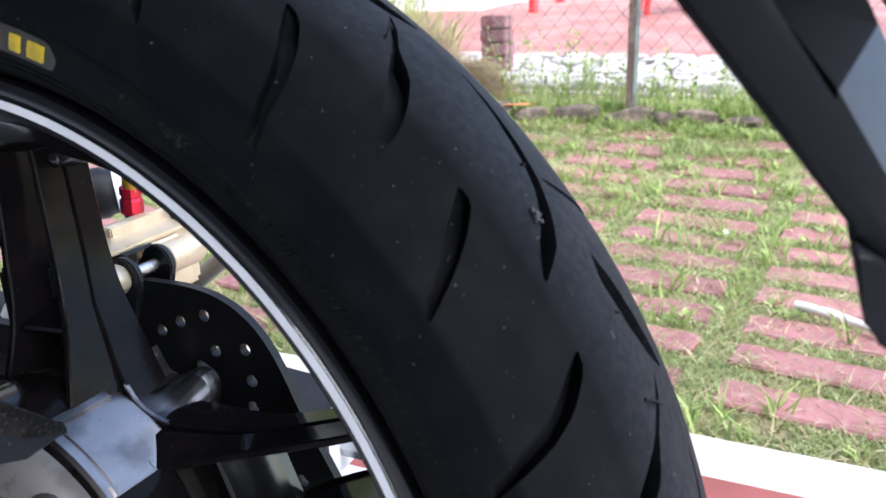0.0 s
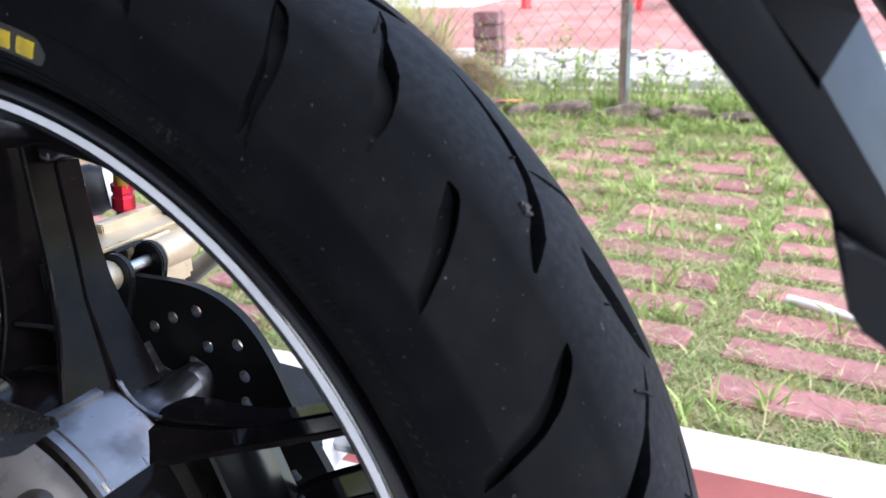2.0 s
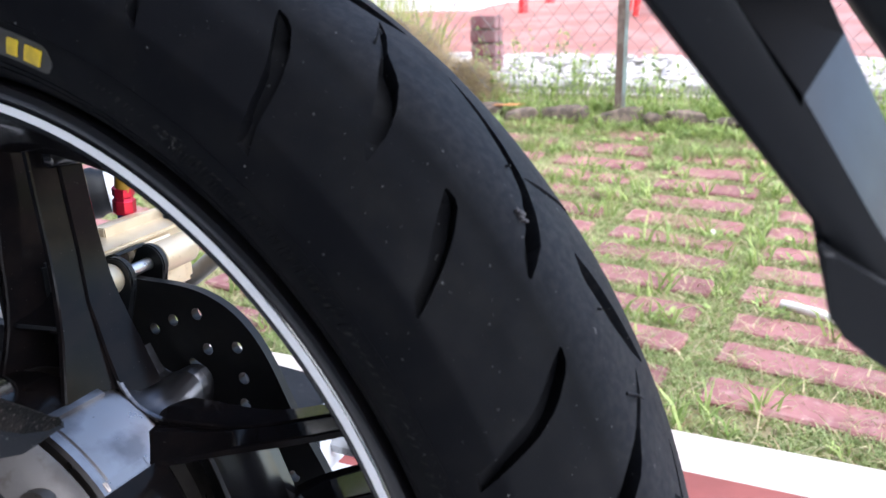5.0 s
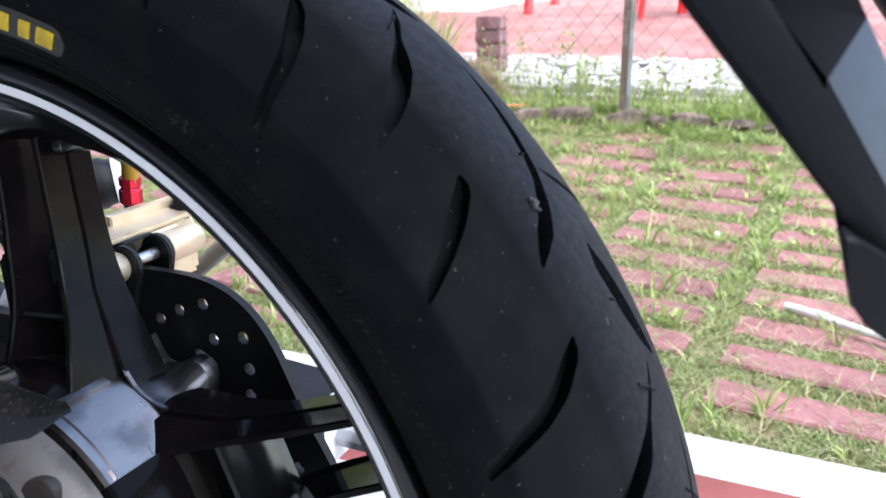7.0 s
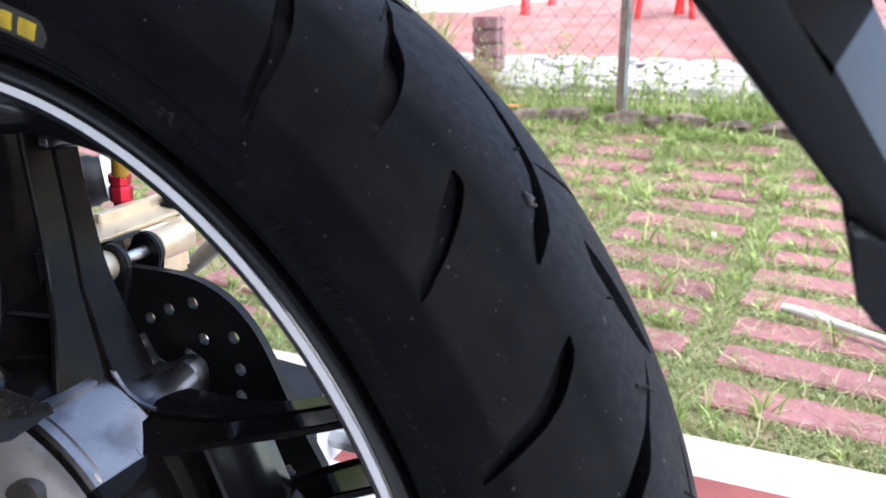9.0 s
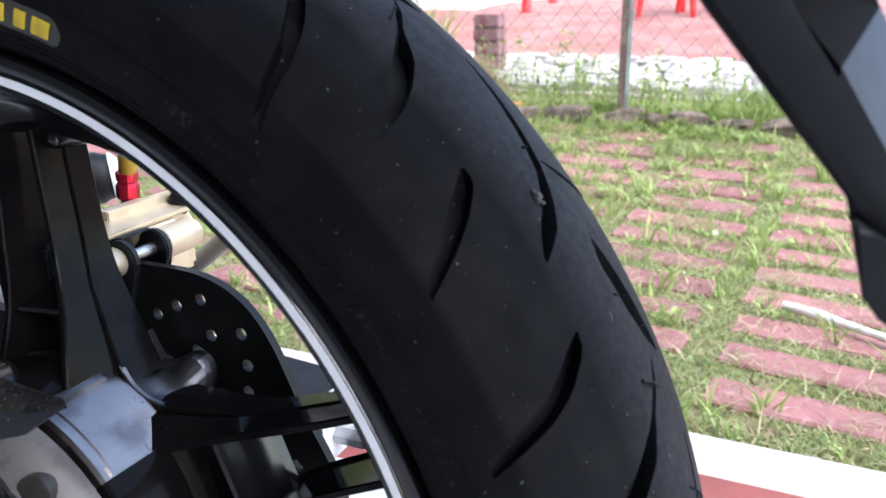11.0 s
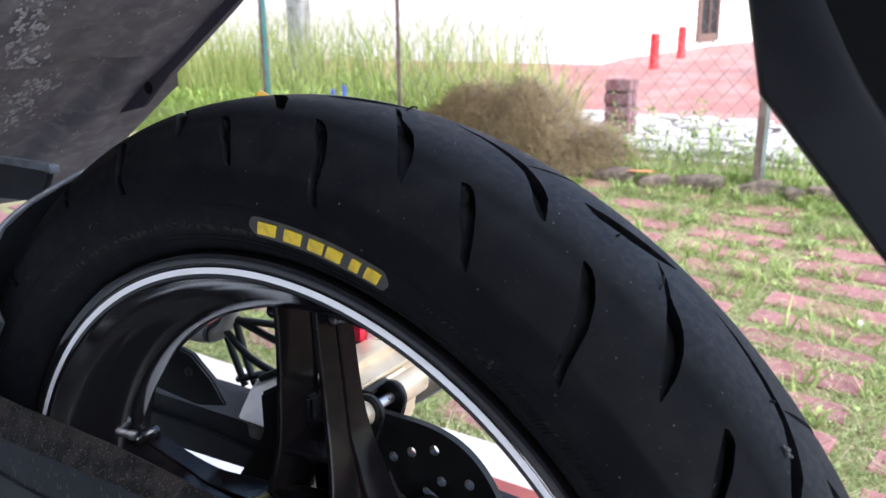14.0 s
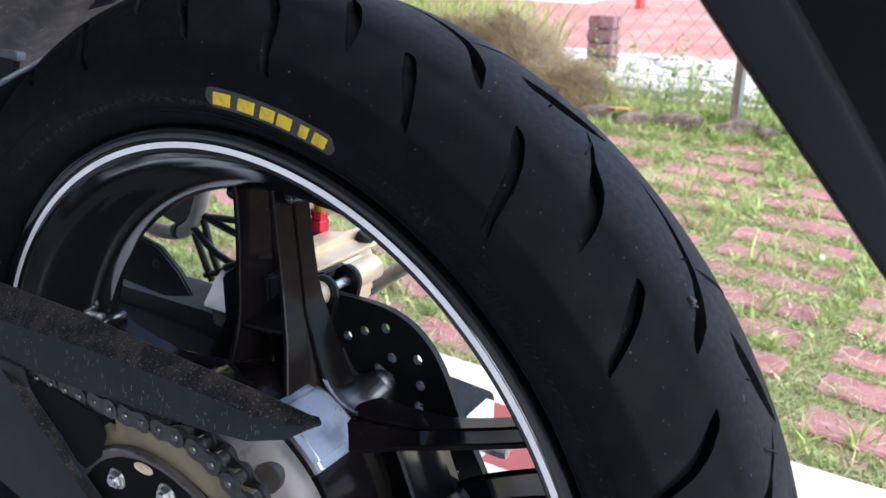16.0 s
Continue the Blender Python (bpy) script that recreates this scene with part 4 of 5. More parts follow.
def drill(ob, holes, y0, y1):
    """Cut round or slotted holes (x, z, radius, length, direction) through a part."""
    bm = bmesh.new()
    for x, z, r, ln, ang in holes:
        d = Vector((math.cos(ang), 0, math.sin(ang))) * ln / 2
        rows = []
        for y in (y0, y1):
            row = []
            for k in range(16):
                t = math.tau * k / 16
                c = Vector((math.cos(t + ang) * r, 0, math.sin(t + ang) * r)) + (d if math.cos(t) > 0 else -d)
                row.append(bm.verts.new((x + c.x, y, z + c.z)))
            rows.append(row)
        bm.faces.new(rows[0])
        bm.faces.new(rows[1][::-1])
        for k in range(16):
            bm.faces.new((rows[0][k], rows[1][k], rows[1][(k + 1) % 16], rows[0][(k + 1) % 16]))
    cut = part("cutter", bm, DISC)
    cut.matrix_world = ob.matrix_world.copy()
    mod = ob.modifiers.new("holes", "BOOLEAN")
    mod.operation, mod.object, mod.solver = "DIFFERENCE", cut, "EXACT"
    bpy.context.view_layer.update()
    got = bpy.data.meshes.new_from_object(ob.evaluated_get(bpy.context.evaluated_depsgraph_get()))
    ob.modifiers.clear()
    mats = list(ob.data.materials)
    ob.data = got
    bpy.data.objects.remove(cut)
    got.materials.clear()
    for m in mats:
        got.materials.append(m)
    got.shade_flat()


for k in range(5):
    part("disc_flange", saddle(SPOKE0 + 36 + 72 * k), FLANGE_SHEEN, hub, "dark ridged flange lobe carrying the brake disc", smooth=24)
disc = part("brake_disc", disc_mesh(), DISC, bike, "dark drilled steel brake disc")
bpy.context.view_layer.update()
holes = []
for k in range(6):
    b0 = 60 * k + 31.2
    for a, r in ((-20.6, 0.0926), (-14.0, 0.1026), (-7.1, 0.1136), (0, 0.0996), (7.1, 0.1138), (14.0, 0.1032), (20.2, 0.0932)):
        c = radians(b0 + a)
        holes.append((r * math.sin(c), r * math.cos(c), 0.0033, 0.0, 0.0))
    c = radians(b0)
    holes.append((0.0865 * math.sin(c), 0.0865 * math.cos(c), 0.0026, 0.0085, -c + 0.1))
drill(disc, holes, 0.08, 0.092)
for k in range(5):
    a = SPOKE0 + 36 + 72 * k
    out = []
    for r, w0 in ((0.076, 7), (0.062, 10), (0.045, 22), (0.030, 36)):
        out.append((r * math.sin(radians(a + w0)), r * math.cos(radians(a + w0))))
    for r, w0 in ((0.030, 36), (0.045, 22), (0.062, 10), (0.076, 7)):
        out.append((r * math.sin(radians(a - w0)), r * math.cos(radians(a - w0))))
    part("disc_arm", plate(out, 0.0770, 0.0890, 0.001), DISC, disc)
    c = radians(a)
    part("disc_bolt", lathe((0.066 * math.sin(c), 0.084, 0.066 * math.cos(c)), (0, -1, 0), [(0, 0.007), (0.004, 0.007), (0.005, 0.003)], 14), STEEL, disc, smooth=40)

# the wheel leans a little away from the vertical
for ob in (tyre, rim, hub, disc):
    ob.rotation_euler = (-0.0364, 0, 0)
    ob.location = (0, 0, -0.0016)

# caliper: two halves astride the disc, bridged above its edge
PIN_X, PIN_Z = 0.0060, 0.1175
caliper = part("brake_caliper", plate([(-0.056, 0.092), (-0.056, 0.1245), (-0.024, 0.1315), (-0.010, 0.1290), (-0.008, 0.1200), (-0.006, 0.092), (-0.020, 0.085)], 0.100, 0.147, 0.0025), GOLD, bike, "gold anodised brake caliper", smooth=35)
part("caliper_step", plate([(-0.020, 0.1300), (-0.004, 0.1275), (0.002, 0.1215), (0.006, 0.112), (0.006, 0.096), (-0.002, 0.088), (-0.020, 0.088)], 0.1045, 0.1285, 0.0025), GOLD, caliper, smooth=35)
part("caliper_inner", plate([(-0.0085, 0.110), (-0.0095, 0.1265), (-0.004, 0.1270), (-0.002, 0.118), (-0.004, 0.111)], 0.056, 0.0785, 0.0025), GOLD, caliper, smooth=35)
part("caliper_mount", plate([(-0.066, 0.078), (-0.066, 0.118), (-0.050, 0.127), (-0.0235, 0.126), (-0.0235, 0.080)], 0.060, 0.0985, 0.002), SATIN, caliper, "black caliper mount", smooth=35)
part("caliper_bridge", plate([(-0.050, 0.1235), (-0.050, 0.1275), (-0.024, 0.1325), (-0.0025, 0.1290), (-0.0025, 0.1262), (-0.024, 0.1282)], 0.0745, 0.1465, 0.0010), GOLD, caliper, smooth=35)
part("caliper_bar", box(-0.0215, -0.0160, 0.0935, 0.1470, 0.1300, 0.1362, 0.0007), GOLD, caliper, smooth=35)
for y0, ln, r in ((0.1055, 0.025, 0.0088), (0.060, 0.0150, 0.0080)):
    part("caliper_boss", lathe((PIN_X - 0.001, y0, PIN_Z), (0, 1, 0), [(0, r * 0.85), (0.0012, r), (ln, r), (ln + 0.002, r * 0.85)], 22), GOLD, caliper, smooth=40)
part("pad_pin", tube([(PIN_X, 0.064, PIN_Z), (PIN_X, 0.110, PIN_Z)], 0.0034, 12), STEEL, caliper, "steel pad pin", smooth=50)
for y0 in (0.0770, 0.1000):
    ear = [(PIN_X + 0.0105 * math.cos(t * math.pi / 8), PIN_Z + 0.0105 * math.sin(t * math.pi / 8)) for t in range(-2, 9)]
    part("pad_plate", plate(ear + [(-0.012, 0.112), (-0.014, 0.088), (0.006, 0.084)], y0, y0 + 0.0042, 0.0008), SATIN, caliper, "black brake pad plate")
part("pad_clip", plate([(-0.010, 0.1245), (0.001, 0.1275), (0.003, 0.1265), (-0.009, 0.1225)], 0.083, 0.104, 0.0004), DISC, caliper, "dark steel pad spring")
part("bleed_cap", lathe((-0.0125, 0.1405, 0.1270), (0.40, 0.15, 0.8), [(0, 0.0062), (0.002, 0.0064), (0.003, 0.0045), (0.0045, 0.0045), (0.0055, 0.0064), (0.0085, 0.0058), (0.0095, 0.0025)], 18), SATIN, caliper, "black rubber bleed cap", smooth=35)

part("caliper_line", tube([(-0.034, 0.160, 0.076), (-0.0243, 0.160, 0.0826), (-0.0093, 0.160, 0.094), (0.0051, 0.160, 0.1049), (0.021, 0.160, 0.1156), (0.034, 0.162, 0.124)], 0.0058, 12, smooth_steps=3), GREY_HOSE, caliper, "grey hose beside the caliper", smooth=60)

# brake hose with anodised fittings
hose = part("brake_hose", tube([(-0.0525, 0.1455, 0.142), (-0.050, 0.1455, 0.160), (-0.048, 0.150, 0.20), (-0.075, 0.16, 0.255), (-0.14, 0.15, 0.29)], 0.0052, 12, smooth_steps=6), YELLOW_HOSE, bike, "amber braided brake hose", smooth=60)
part("hose_fitting", lathe((-0.0555, 0.1465, 0.1275), (0.14, -0.05, 1), [(0, 0.0056), (0.0005, 0.0068), (0.0085, 0.0068), (0.0090, 0.0060), (0.0105, 0.0054), (0.0115, 0.0064), (0.0165, 0.0066), (0.0172, 0.0052)], 8), RED_ANO, hose, "red anodised hose fitting")
part("hose_end", tube([(-0.0580, 0.147, 0.108), (-0.0555, 0.1465, 0.1285)], 0.0046, 12), BLUE_ANO, hose, "blue anodised hose end", smooth=50)

# right swingarm
swing = part("swingarm_right", plate([(-0.50, 0.032), (-0.26, 0.030), (-0.16, 0.032), (-0.05, 0.021), (0.084, 0.0135), (0.086, 0.011), (0.086, -0.026), (0.070, -0.040), (-0.050, -0.042), (-0.095, -0.016), (-0.120, -0.007), (-0.137, -0.0085), (-0.186, -0.0120), (-0.260, -0.0165), (-0.50, -0.026)], 0.132, 0.178, 0.006, 3), PLASTIC, bike, "black box-section swingarm", smooth=35)
part("arm_rib", plate([(-0.45, 0.012), (-0.20, 0.013), (-0.10, 0.011), (-0.10, 0.004), (-0.20, 0.005), (-0.45, 0.002)], 0.128, 0.134, 0.002), PLASTIC, swing, "raised lengthwise rib", smooth=35)
def end_cap():
    """A plate standing across the arm's end, with rounded corners and a long slot."""
    bm = bmesh.new()
    loops = []
    for x in (0.0862, 0.0905):
        for (hy, hz, r) in ((0.0170, 0.0205, 0.005), (0.0085, 0.0032, 0.0031)):
            loop = []
            for q, (sy, sz) in enumerate(((1, 1), (-1, 1), (-1, -1), (1, -1))):
                for k in range(5):
                    t = math.pi / 2 * (q + k / 4)
                    loop.append(bm.verts.new((x, 0.151 + sy * (hy - r) + r * math.cos(t), -0.0058 + sz * (hz - r) + r * math.sin(t) + (0.008 if hy < 0.01 else 0))))
            loops.append(loop)
    n = len(loops[0])
    for a, b in ((0, 1), (2, 3), (0, 2), (1, 3)):
        for k in range(n):
            bm.faces.new((loops[a][k], loops[a][(k + 1) % n], loops[b][(k + 1) % n], loops[b][k]))
    return bm


part("end_plate", end_cap(), SILVER, swing, "silver slotted swingarm end plate", smooth=35)
part("adjuster_bolt", hexagon((0.090, 0.150, -0.012), (1, 0, 0), 0.006, 0.022), STEEL, swing, "steel adjuster bolt")
part("bracket_arm", plate([(-0.24, 0.094), (-0.192, 0.085), (-0.170, 0.068), (-0.157, 0.050), (-0.19, 0.042), (-0.26, 0.046)], 0.118, 0.124, 0.0015), SATIN, swing, "black caliper torque bracket", smooth=35)
part("bracket_bolt", lathe((-0.195, 0.118, 0.070), (0, -1, 0), [(0, 0.0035), (0.002, 0.0035), (0.003, 0.0015)], 12), CHAIN, swing, smooth=40)
block = part("bracket_block", plate([(-0.139, 0.063), (-0.1375, 0.084), (-0.133, 0.0885), (-0.124, 0.0905), (-0.121, 0.097), (-0.110, 0.1045), (-0.095, 0.106), (-0.095, 0.063)], 0.1150, 0.138, 0.002, 2, lambda x, z: 0.75 * (z - 0.085)), SILVER, bike, "silver caliper bracket block", smooth=35)
part("block_groove", tube([(-0.130, 0.117, 0.0895), (-0.112, 0.124, 0.0985)], 0.0030, 8), SATIN, block, smooth=50)
part("block_foot", plate([(-0.136, 0.045), (-0.138, 0.061), (-0.095, 0.061), (-0.095, 0.045)], 0.1060, 0.136, 0.002), ALLOY, block, "grey lower lug")
can = part("reservoir", lathe((-0.122, 0.139, 0.1290), (0.68, 0.73, 0.08), [(0, 0.0), (0.0002, 0.014), (0.003, 0.0168), (0.036, 0.0168), (0.039, 0.0150), (0.043, 0.0145), (0.0435, 0.010), (0.046, 0.009), (0.0462, 0.0)], 28), SATIN, bike, "black round reservoir with a bright lip", smooth=40)
part("reservoir_lip", lathe((-0.0932, 0.1698, 0.1324), (0.68, 0.73, 0.08), [(0, 0.0120), (0.0004, 0.0152), (0.0022, 0.0150), (0.0060, 0.0110)], 28), SILVER, can, smooth=40)

# footrest bracket lattice with the grey hose behind the wheel
lattice = part("side_bracket", plate([(-0.36, 0.140), (-0.235, 0.128), (-0.150, 0.152), (-0.140, 0.146), (-0.200, 0.120), (-0.205, 0.100), (-0.225, 0.088), (-0.245, 0.096), (-0.36, 0.105)], 0.165, 0.173, 0.0015), SATIN, bike, "black open side bracket", smooth=35)
for pts in ([(-0.215, 0.170, 0.098), (-0.160, 0.170, 0.104), (-0.110, 0.170, 0.107)], [(-0.205, 0.170, 0.104), (-0.160, 0.168, 0.094), (-0.110, 0.166, 0.088)], [(-0.212, 0.170, 0.090), (-0.200, 0.170, 0.060), (-0.192, 0.170, 0.042)],
            [(-0.197, 0.170, 0.098), (-0.188, 0.170, 0.066), (-0.180, 0.170, 0.046)], [(-0.205, 0.166, 0.090), (-0.180, 0.166, 0.072), (-0.140, 0.166, 0.062)], [(-0.200, 0.170, 0.046), (-0.165, 0.170, 0.060)]):
    part("bracket_rod", tube(pts, 0.0032, 8, smooth_steps=3), SATIN, lattice, smooth=50)
grey = part("breather_hose", tube([(-0.186, 0.172, 0.185), (-0.190, 0.170, 0.140), (-0.198, 0.168, 0.108), (-0.215, 0.168, 0.086), (-0.242, 0.168, 0.078), (-0.275, 0.168, 0.082), (-0.33, 0.168, 0.10)], 0.0062, 12, smooth_steps=6), GREY_HOSE, bike, "grey rubber breather hose", smooth=60)
part("cable_tie", lathe((-0.224, 0.168, 0.083), (-1, 0, -0.25), [(0, 0.0075), (0.005, 0.0075)], 12), SATIN, grey, "black cable tie")


lattice.location = (-0.007, 0, 0.004)
grey.location = (-0.007, 0, 0.004)
swing.location = (-0.008, 0, 0.008)
block.location = (0.006, 0, 0.002)


# hugger over the tyre's front, its rear edge slanting back over the shoulder
HUG = [(-0.0250, 0.262), (-0.0265, 0.280), (-0.0215, 0.297), (-0.0110, 0.3080), (0.0040, 0.3140), (0.0220, 0.3165), (0.0390, 0.3175), (0.0650, 0.3160), (0.0900, 0.3060), (0.1030, 0.2850)]


def hugger_edge_angle(y, r):
    return -37.0 - 150 * max(0.0, 0.039 - y) - 130 * max(0.0, 0.297 - r)


def build_hugger():
    bm = bmesh.new()
    rows = []
    for i in range(25):
        f = i / 24
        row = []
        for y, r in HUG + [(0.039 + (yy - 0.039) * 0.96, rr - 0.002) for yy, rr in reversed(HUG)]:
            e = hugger_edge_angle(y, r)
            a = radians(e + (-105 - e) * f)
            row.append(bm.verts.new((r * math.sin(a), y, r * math.cos(a))))
        rows.append(row)
    n = len(rows[0])
    for p, q in zip(rows, rows[1:]):
        for j in range(n):
            bm.faces.new((p[j], p[(j + 1) % n], q[(j + 1) % n], q[j]))
    bm.faces.new(rows[0][::-1])
    bm.faces.new(rows[-1])
    return bm


SCUFF = node_mat("scuffed_grey_plastic", (0.11, 0.12, 0.14), 0.5, other=(0.05, 0.055, 0.06), scale=90, amount=0.7)
hugger = part("hugger", build_hugger(), PLASTIC, bike, "dusty black tyre hugger", smooth=40)
edge_line = []
for y, r in HUG:
    a = radians(hugger_edge_angle(y, r))
    edge_line.append((r * math.sin(a), y, r * math.cos(a)))
part("hugger_edge", tube(edge_line[2:], 0.0016, 8, smooth_steps=5), SCUFF, hugger, "scuffed pale hugger edge", smooth=60)
part("fender_clip", plate([(-0.34, 0.2475), (-0.250, 0.2475), (-0.254, 0.238), (-0.266, 0.222), (-0.34, 0.218)], 0.046, 0.0505, 0.001), SATIN, hugger, "black clip")
part("clip_edge", plate([(-0.34, 0.2505), (-0.2480, 0.2505), (-0.2465, 0.2490), (-0.2475, 0.2440), (-0.2505, 0.2440), (-0.254, 0.2460), (-0.34, 0.2460)], 0.0445, 0.0520, 0.0006), SCUFF, hugger, "worn pale clip edge")


hugger.rotation_euler, hugger.location = (-0.0364, 0, 0), (0, 0, -0.0016)


# muddy inner fender above the tyre's front
FLANK = [(-0.3402, 0.2647), (-0.2946, 0.2740), (-0.2608, 0.3000), (-0.1906, 0.3464), (-0.1417, 0.3794), (-0.1984, 0.3821), (-0.2472, 0.3473), (-0.3009, 0.3149)]
FLANK_HOLE = (-0.2871, 0.2894)
RECESS = [(-0.266, -0.02), (-0.2515, 0.1505), (-0.337, 0.148), (-0.430, 0.135), (-0.430, -0.02)]


def recess_depth(x, y):
    """How far a point lies inside the fender's pressed panel, from 0 at its rim to 1."""
    d = 1.0
    for (x0, y0), (x1, y1) in zip(RECESS, RECESS[1:] + RECESS[:1]):
        nx, ny = (y1 - y0), -(x1 - x0)
        ln = math.hypot(nx, ny)
        d = min(d, -((x - x0) * nx + (y - y0) * ny) / ln / 0.014)
    return max(0.0, d)


def fender_z(x, y):
    g = (y + 0.16) / 0.33
    s = recess_depth(x, y)
    return 0.349 + 0.62 * (x + 0.205) + 0.030 * max(0.0, 1 - g * 1.6) + 0.013 * s * s * (3 - 2 * s) + 0.003 * noise.noise((x * 22, y * 22, 1))


def build_fender():
    """A sloping under-panel with a pressed recess."""
    bm = bmesh.new()
    rows = []
    for i in range(101):
        x = -0.48 + 0.50 * i / 100
        far = float(np.interp(x, [-0.30, -0.25], [0.212, 0.172]))
        rows.append([bm.verts.new((x, -0.16 + (far + 0.16) * j / 66, fender_z(x, -0.16 + (far + 0.16) * j / 66))) for j in range(67)])
    for p, q in zip(rows, rows[1:]):
        for j in range(66):
            bm.faces.new((p[j], p[j + 1], q[j + 1], q[j]))
    bmesh.ops.recalc_face_normals(bm, faces=bm.faces)
    bmesh.ops.solidify(bm, geom=bm.faces[:], thickness=0.003)
    return bm


fender = part("inner_fender", build_fender(), DIRTY, bike, "mud-splashed black inner fender", smooth=50)


def mud_splashes():
    """Dried splashes clinging to the underside, in two streaks and scattered spots."""
    r = random.Random(21)
    v, f = [], []
    for k in range(420):
        if k < 130:
            x, y, s = r.uniform(-0.265, -0.19), 0.040 + r.gauss(0, 0.007), r.uniform(0.0012, 0.0045)
            y += (x + 0.23) * -0.35
        elif k < 260:
            x, y, s = r.uniform(-0.37, -0.29), 0.083 + r.gauss(0, 0.009), r.uniform(0.0012, 0.0045)
        else:
            x, y, s = r.uniform(-0.42, -0.10), r.uniform(-0.02, 0.15), r.uniform(0.0006, 0.0020)
        z = fender_z(x, y) - 0.0034
        n = 7
        i = len(v)
        v.append((x, y, z - 0.0010))
        for t in range(n):
            q = s * r.uniform(0.5, 1.3)
            xx, yy = x + 1.5 * q * math.cos(math.tau * t / n), y + q * math.sin(math.tau * t / n)
            v.append((xx, yy, fender_z(xx, yy) - 0.0028))
        f += [(i, i + 1 + t, i + 1 + (t + 1) % n) for t in range(n)]
    me = bpy.data.meshes.new("dried_mud")
    me.from_pydata(v, [], f)
    me.materials.append(MUD)
    ob = new("dried_mud", me)
    ob.parent = fender
    return tagged(ob, "dried grey mud splashes", kind="stuff")


mud_splashes()
part("fender_flank", plate(FLANK, 0.1725, 0.1785, 0.0012), PURPLE, fender, "faded dark side flank", smooth=40)
part("flank_hole", lathe((FLANK_HOLE[0], 0.1730, FLANK_HOLE[1]), (0, -1, 0), [(0, 0.005), (0.0012, 0.005)], 14), DARK_INNER, fender)

# tail bracket behind the tyre
EDGE = [(0.208, 0.42), (0.2245, 0.345), (0.230, 0.3195), (0.240, 0.3075), (0.262, 0.2813), (0.284, 0.2552), (0.2998, 0.2364), (0.3245, 0.2070), (0.3305, 0.1850), (0.3345, 0.1825), (0.3440, 0.1780)]
INNER = [(0.236, 0.42), (0.243, 0.345), (0.2520, 0.328), (0.2580, 0.318), (0.2830, 0.2830), (0.3065, 0.2490), (0.3189, 0.2315), (0.3348, 0.2066), (0.3450, 0.1920), (0.352, 0.183), (0.362, 0.172)]
STEP = [(-0.006, 0.020), (-0.006, 0.020), (-0.006, 0.020), (-0.006, 0.020), (-0.006, 0.020), (-0.004, 0.010)] + [(0.0013, -0.0242)] * 5
BACK = [(0.46, 0.42, 0.040), (0.42, 0.352, 0.040), (0.40, 0.335, 0.038), (0.38, 0.325, 0.034), (0.315, 0.290, 0.024), (0.3215, 0.2540, 0.012), (0.3268, 0.2440, 0.006), (0.3450, 0.2110, 0.002), (0.355, 0.1960, 0.000), (0.364, 0.184, -0.002), (0.376, 0.170, -0.002)]


def build_bracket():
    bm = bmesh.new()
    rows = []
    for e, i, s, b in zip(EDGE, INNER, STEP, BACK):
        sec = [(e[0] + 0.002, max(-0.004, s[1] + 0.008), e[1]), (e[0], -0.016, e[1]), (e[0], -0.022, e[1]), (e[0] + 0.003, -0.025, e[1]), (i[0] - 0.002, -0.025, i[1]), (i[0] + 0.001, -0.0243, i[1]), (i[0] + s[0], s[1], i[1] + 0.002), (b[0], b[2], b[1]), (b[0], b[2] + 0.008, b[1])]
        rows.append([bm.verts.new(p) for p in sec])
    n = len(rows[0])
    for p, q in zip(rows, rows[1:]):
        for j in range(n):
            # recess faces are near-black to put the pocket's shade into their colour
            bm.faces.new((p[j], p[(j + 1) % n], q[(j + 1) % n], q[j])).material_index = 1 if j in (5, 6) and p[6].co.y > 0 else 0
    bm.faces.new(rows[0][::-1])
    bm.faces.new(rows[-1])
    return bm


bracket = part("tail_bracket", build_bracket(), [BRACKET, DARK_INNER], bike, "satin black plastic tail bracket", smooth=48)
part("lamp_stalk", tube([(0.3213, 0.060, 0.271), (0.3363, 0.060, 0.251), (0.3523, 0.060, 0.230), (0.3693, 0.060, 0.208)], 0.0085, 14, smooth_steps=3), SATIN, bracket, "dusty dark lamp stalk behind the bracket", smooth=50)
part("bracket_lobe", plate([(0.3252, 0.2045), (0.3306, 0.2012), (0.3358, 0.1985), (0.380, 0.1760), (0.380, 0.1560), (0.3379, 0.1803), (0.3345, 0.1820), (0.3322, 0.1842), (0.3303, 0.1880)], -0.0285, -0.0160, 0.0014, 3), BRACKET, bracket, "rounded lower lobe", smooth=45)


# ---- yard things ----
def blade(verts, faces, x, y, z, h, w, lean, turn, bend=0.5):
    """A bent grass blade of three triangles."""
    c, s = math.cos(turn), math.sin(turn)
    i = len(verts)
    lx, ly = math.cos(lean[0]) * lean[1], math.sin(lean[0]) * lean[1]
    verts += [(x - c * w, y - s * w, z), (x + c * w, y + s * w, z), (x + lx * bend * h - c * w * 0.8, y + ly * bend * h - s * w * 0.8, z + h * 0.6), (x + lx * bend * h + c * w * 0.8, y + ly * bend * h + s * w * 0.8, z + h * 0.6),
              (x + lx * h * 1.5, y + ly * h * 1.5, z + h)]
    faces += [(i, i + 1, i + 3, i + 2), (i + 2, i + 3, i + 4)]


def stuff(name, verts, faces, material, label, category, smooth=False):
    me = bpy.data.meshes.new(name)
    me.from_pydata(verts, [], faces)
    me.materials.append(material)
    return tagged(new(name, me), label, category, kind="stuff")


ROW0, ROW_P, BAR_W, BAR_L, COL_P, TILT_R = 0.826, 0.1225, 0.074, 0.255, 0.305, -0.12


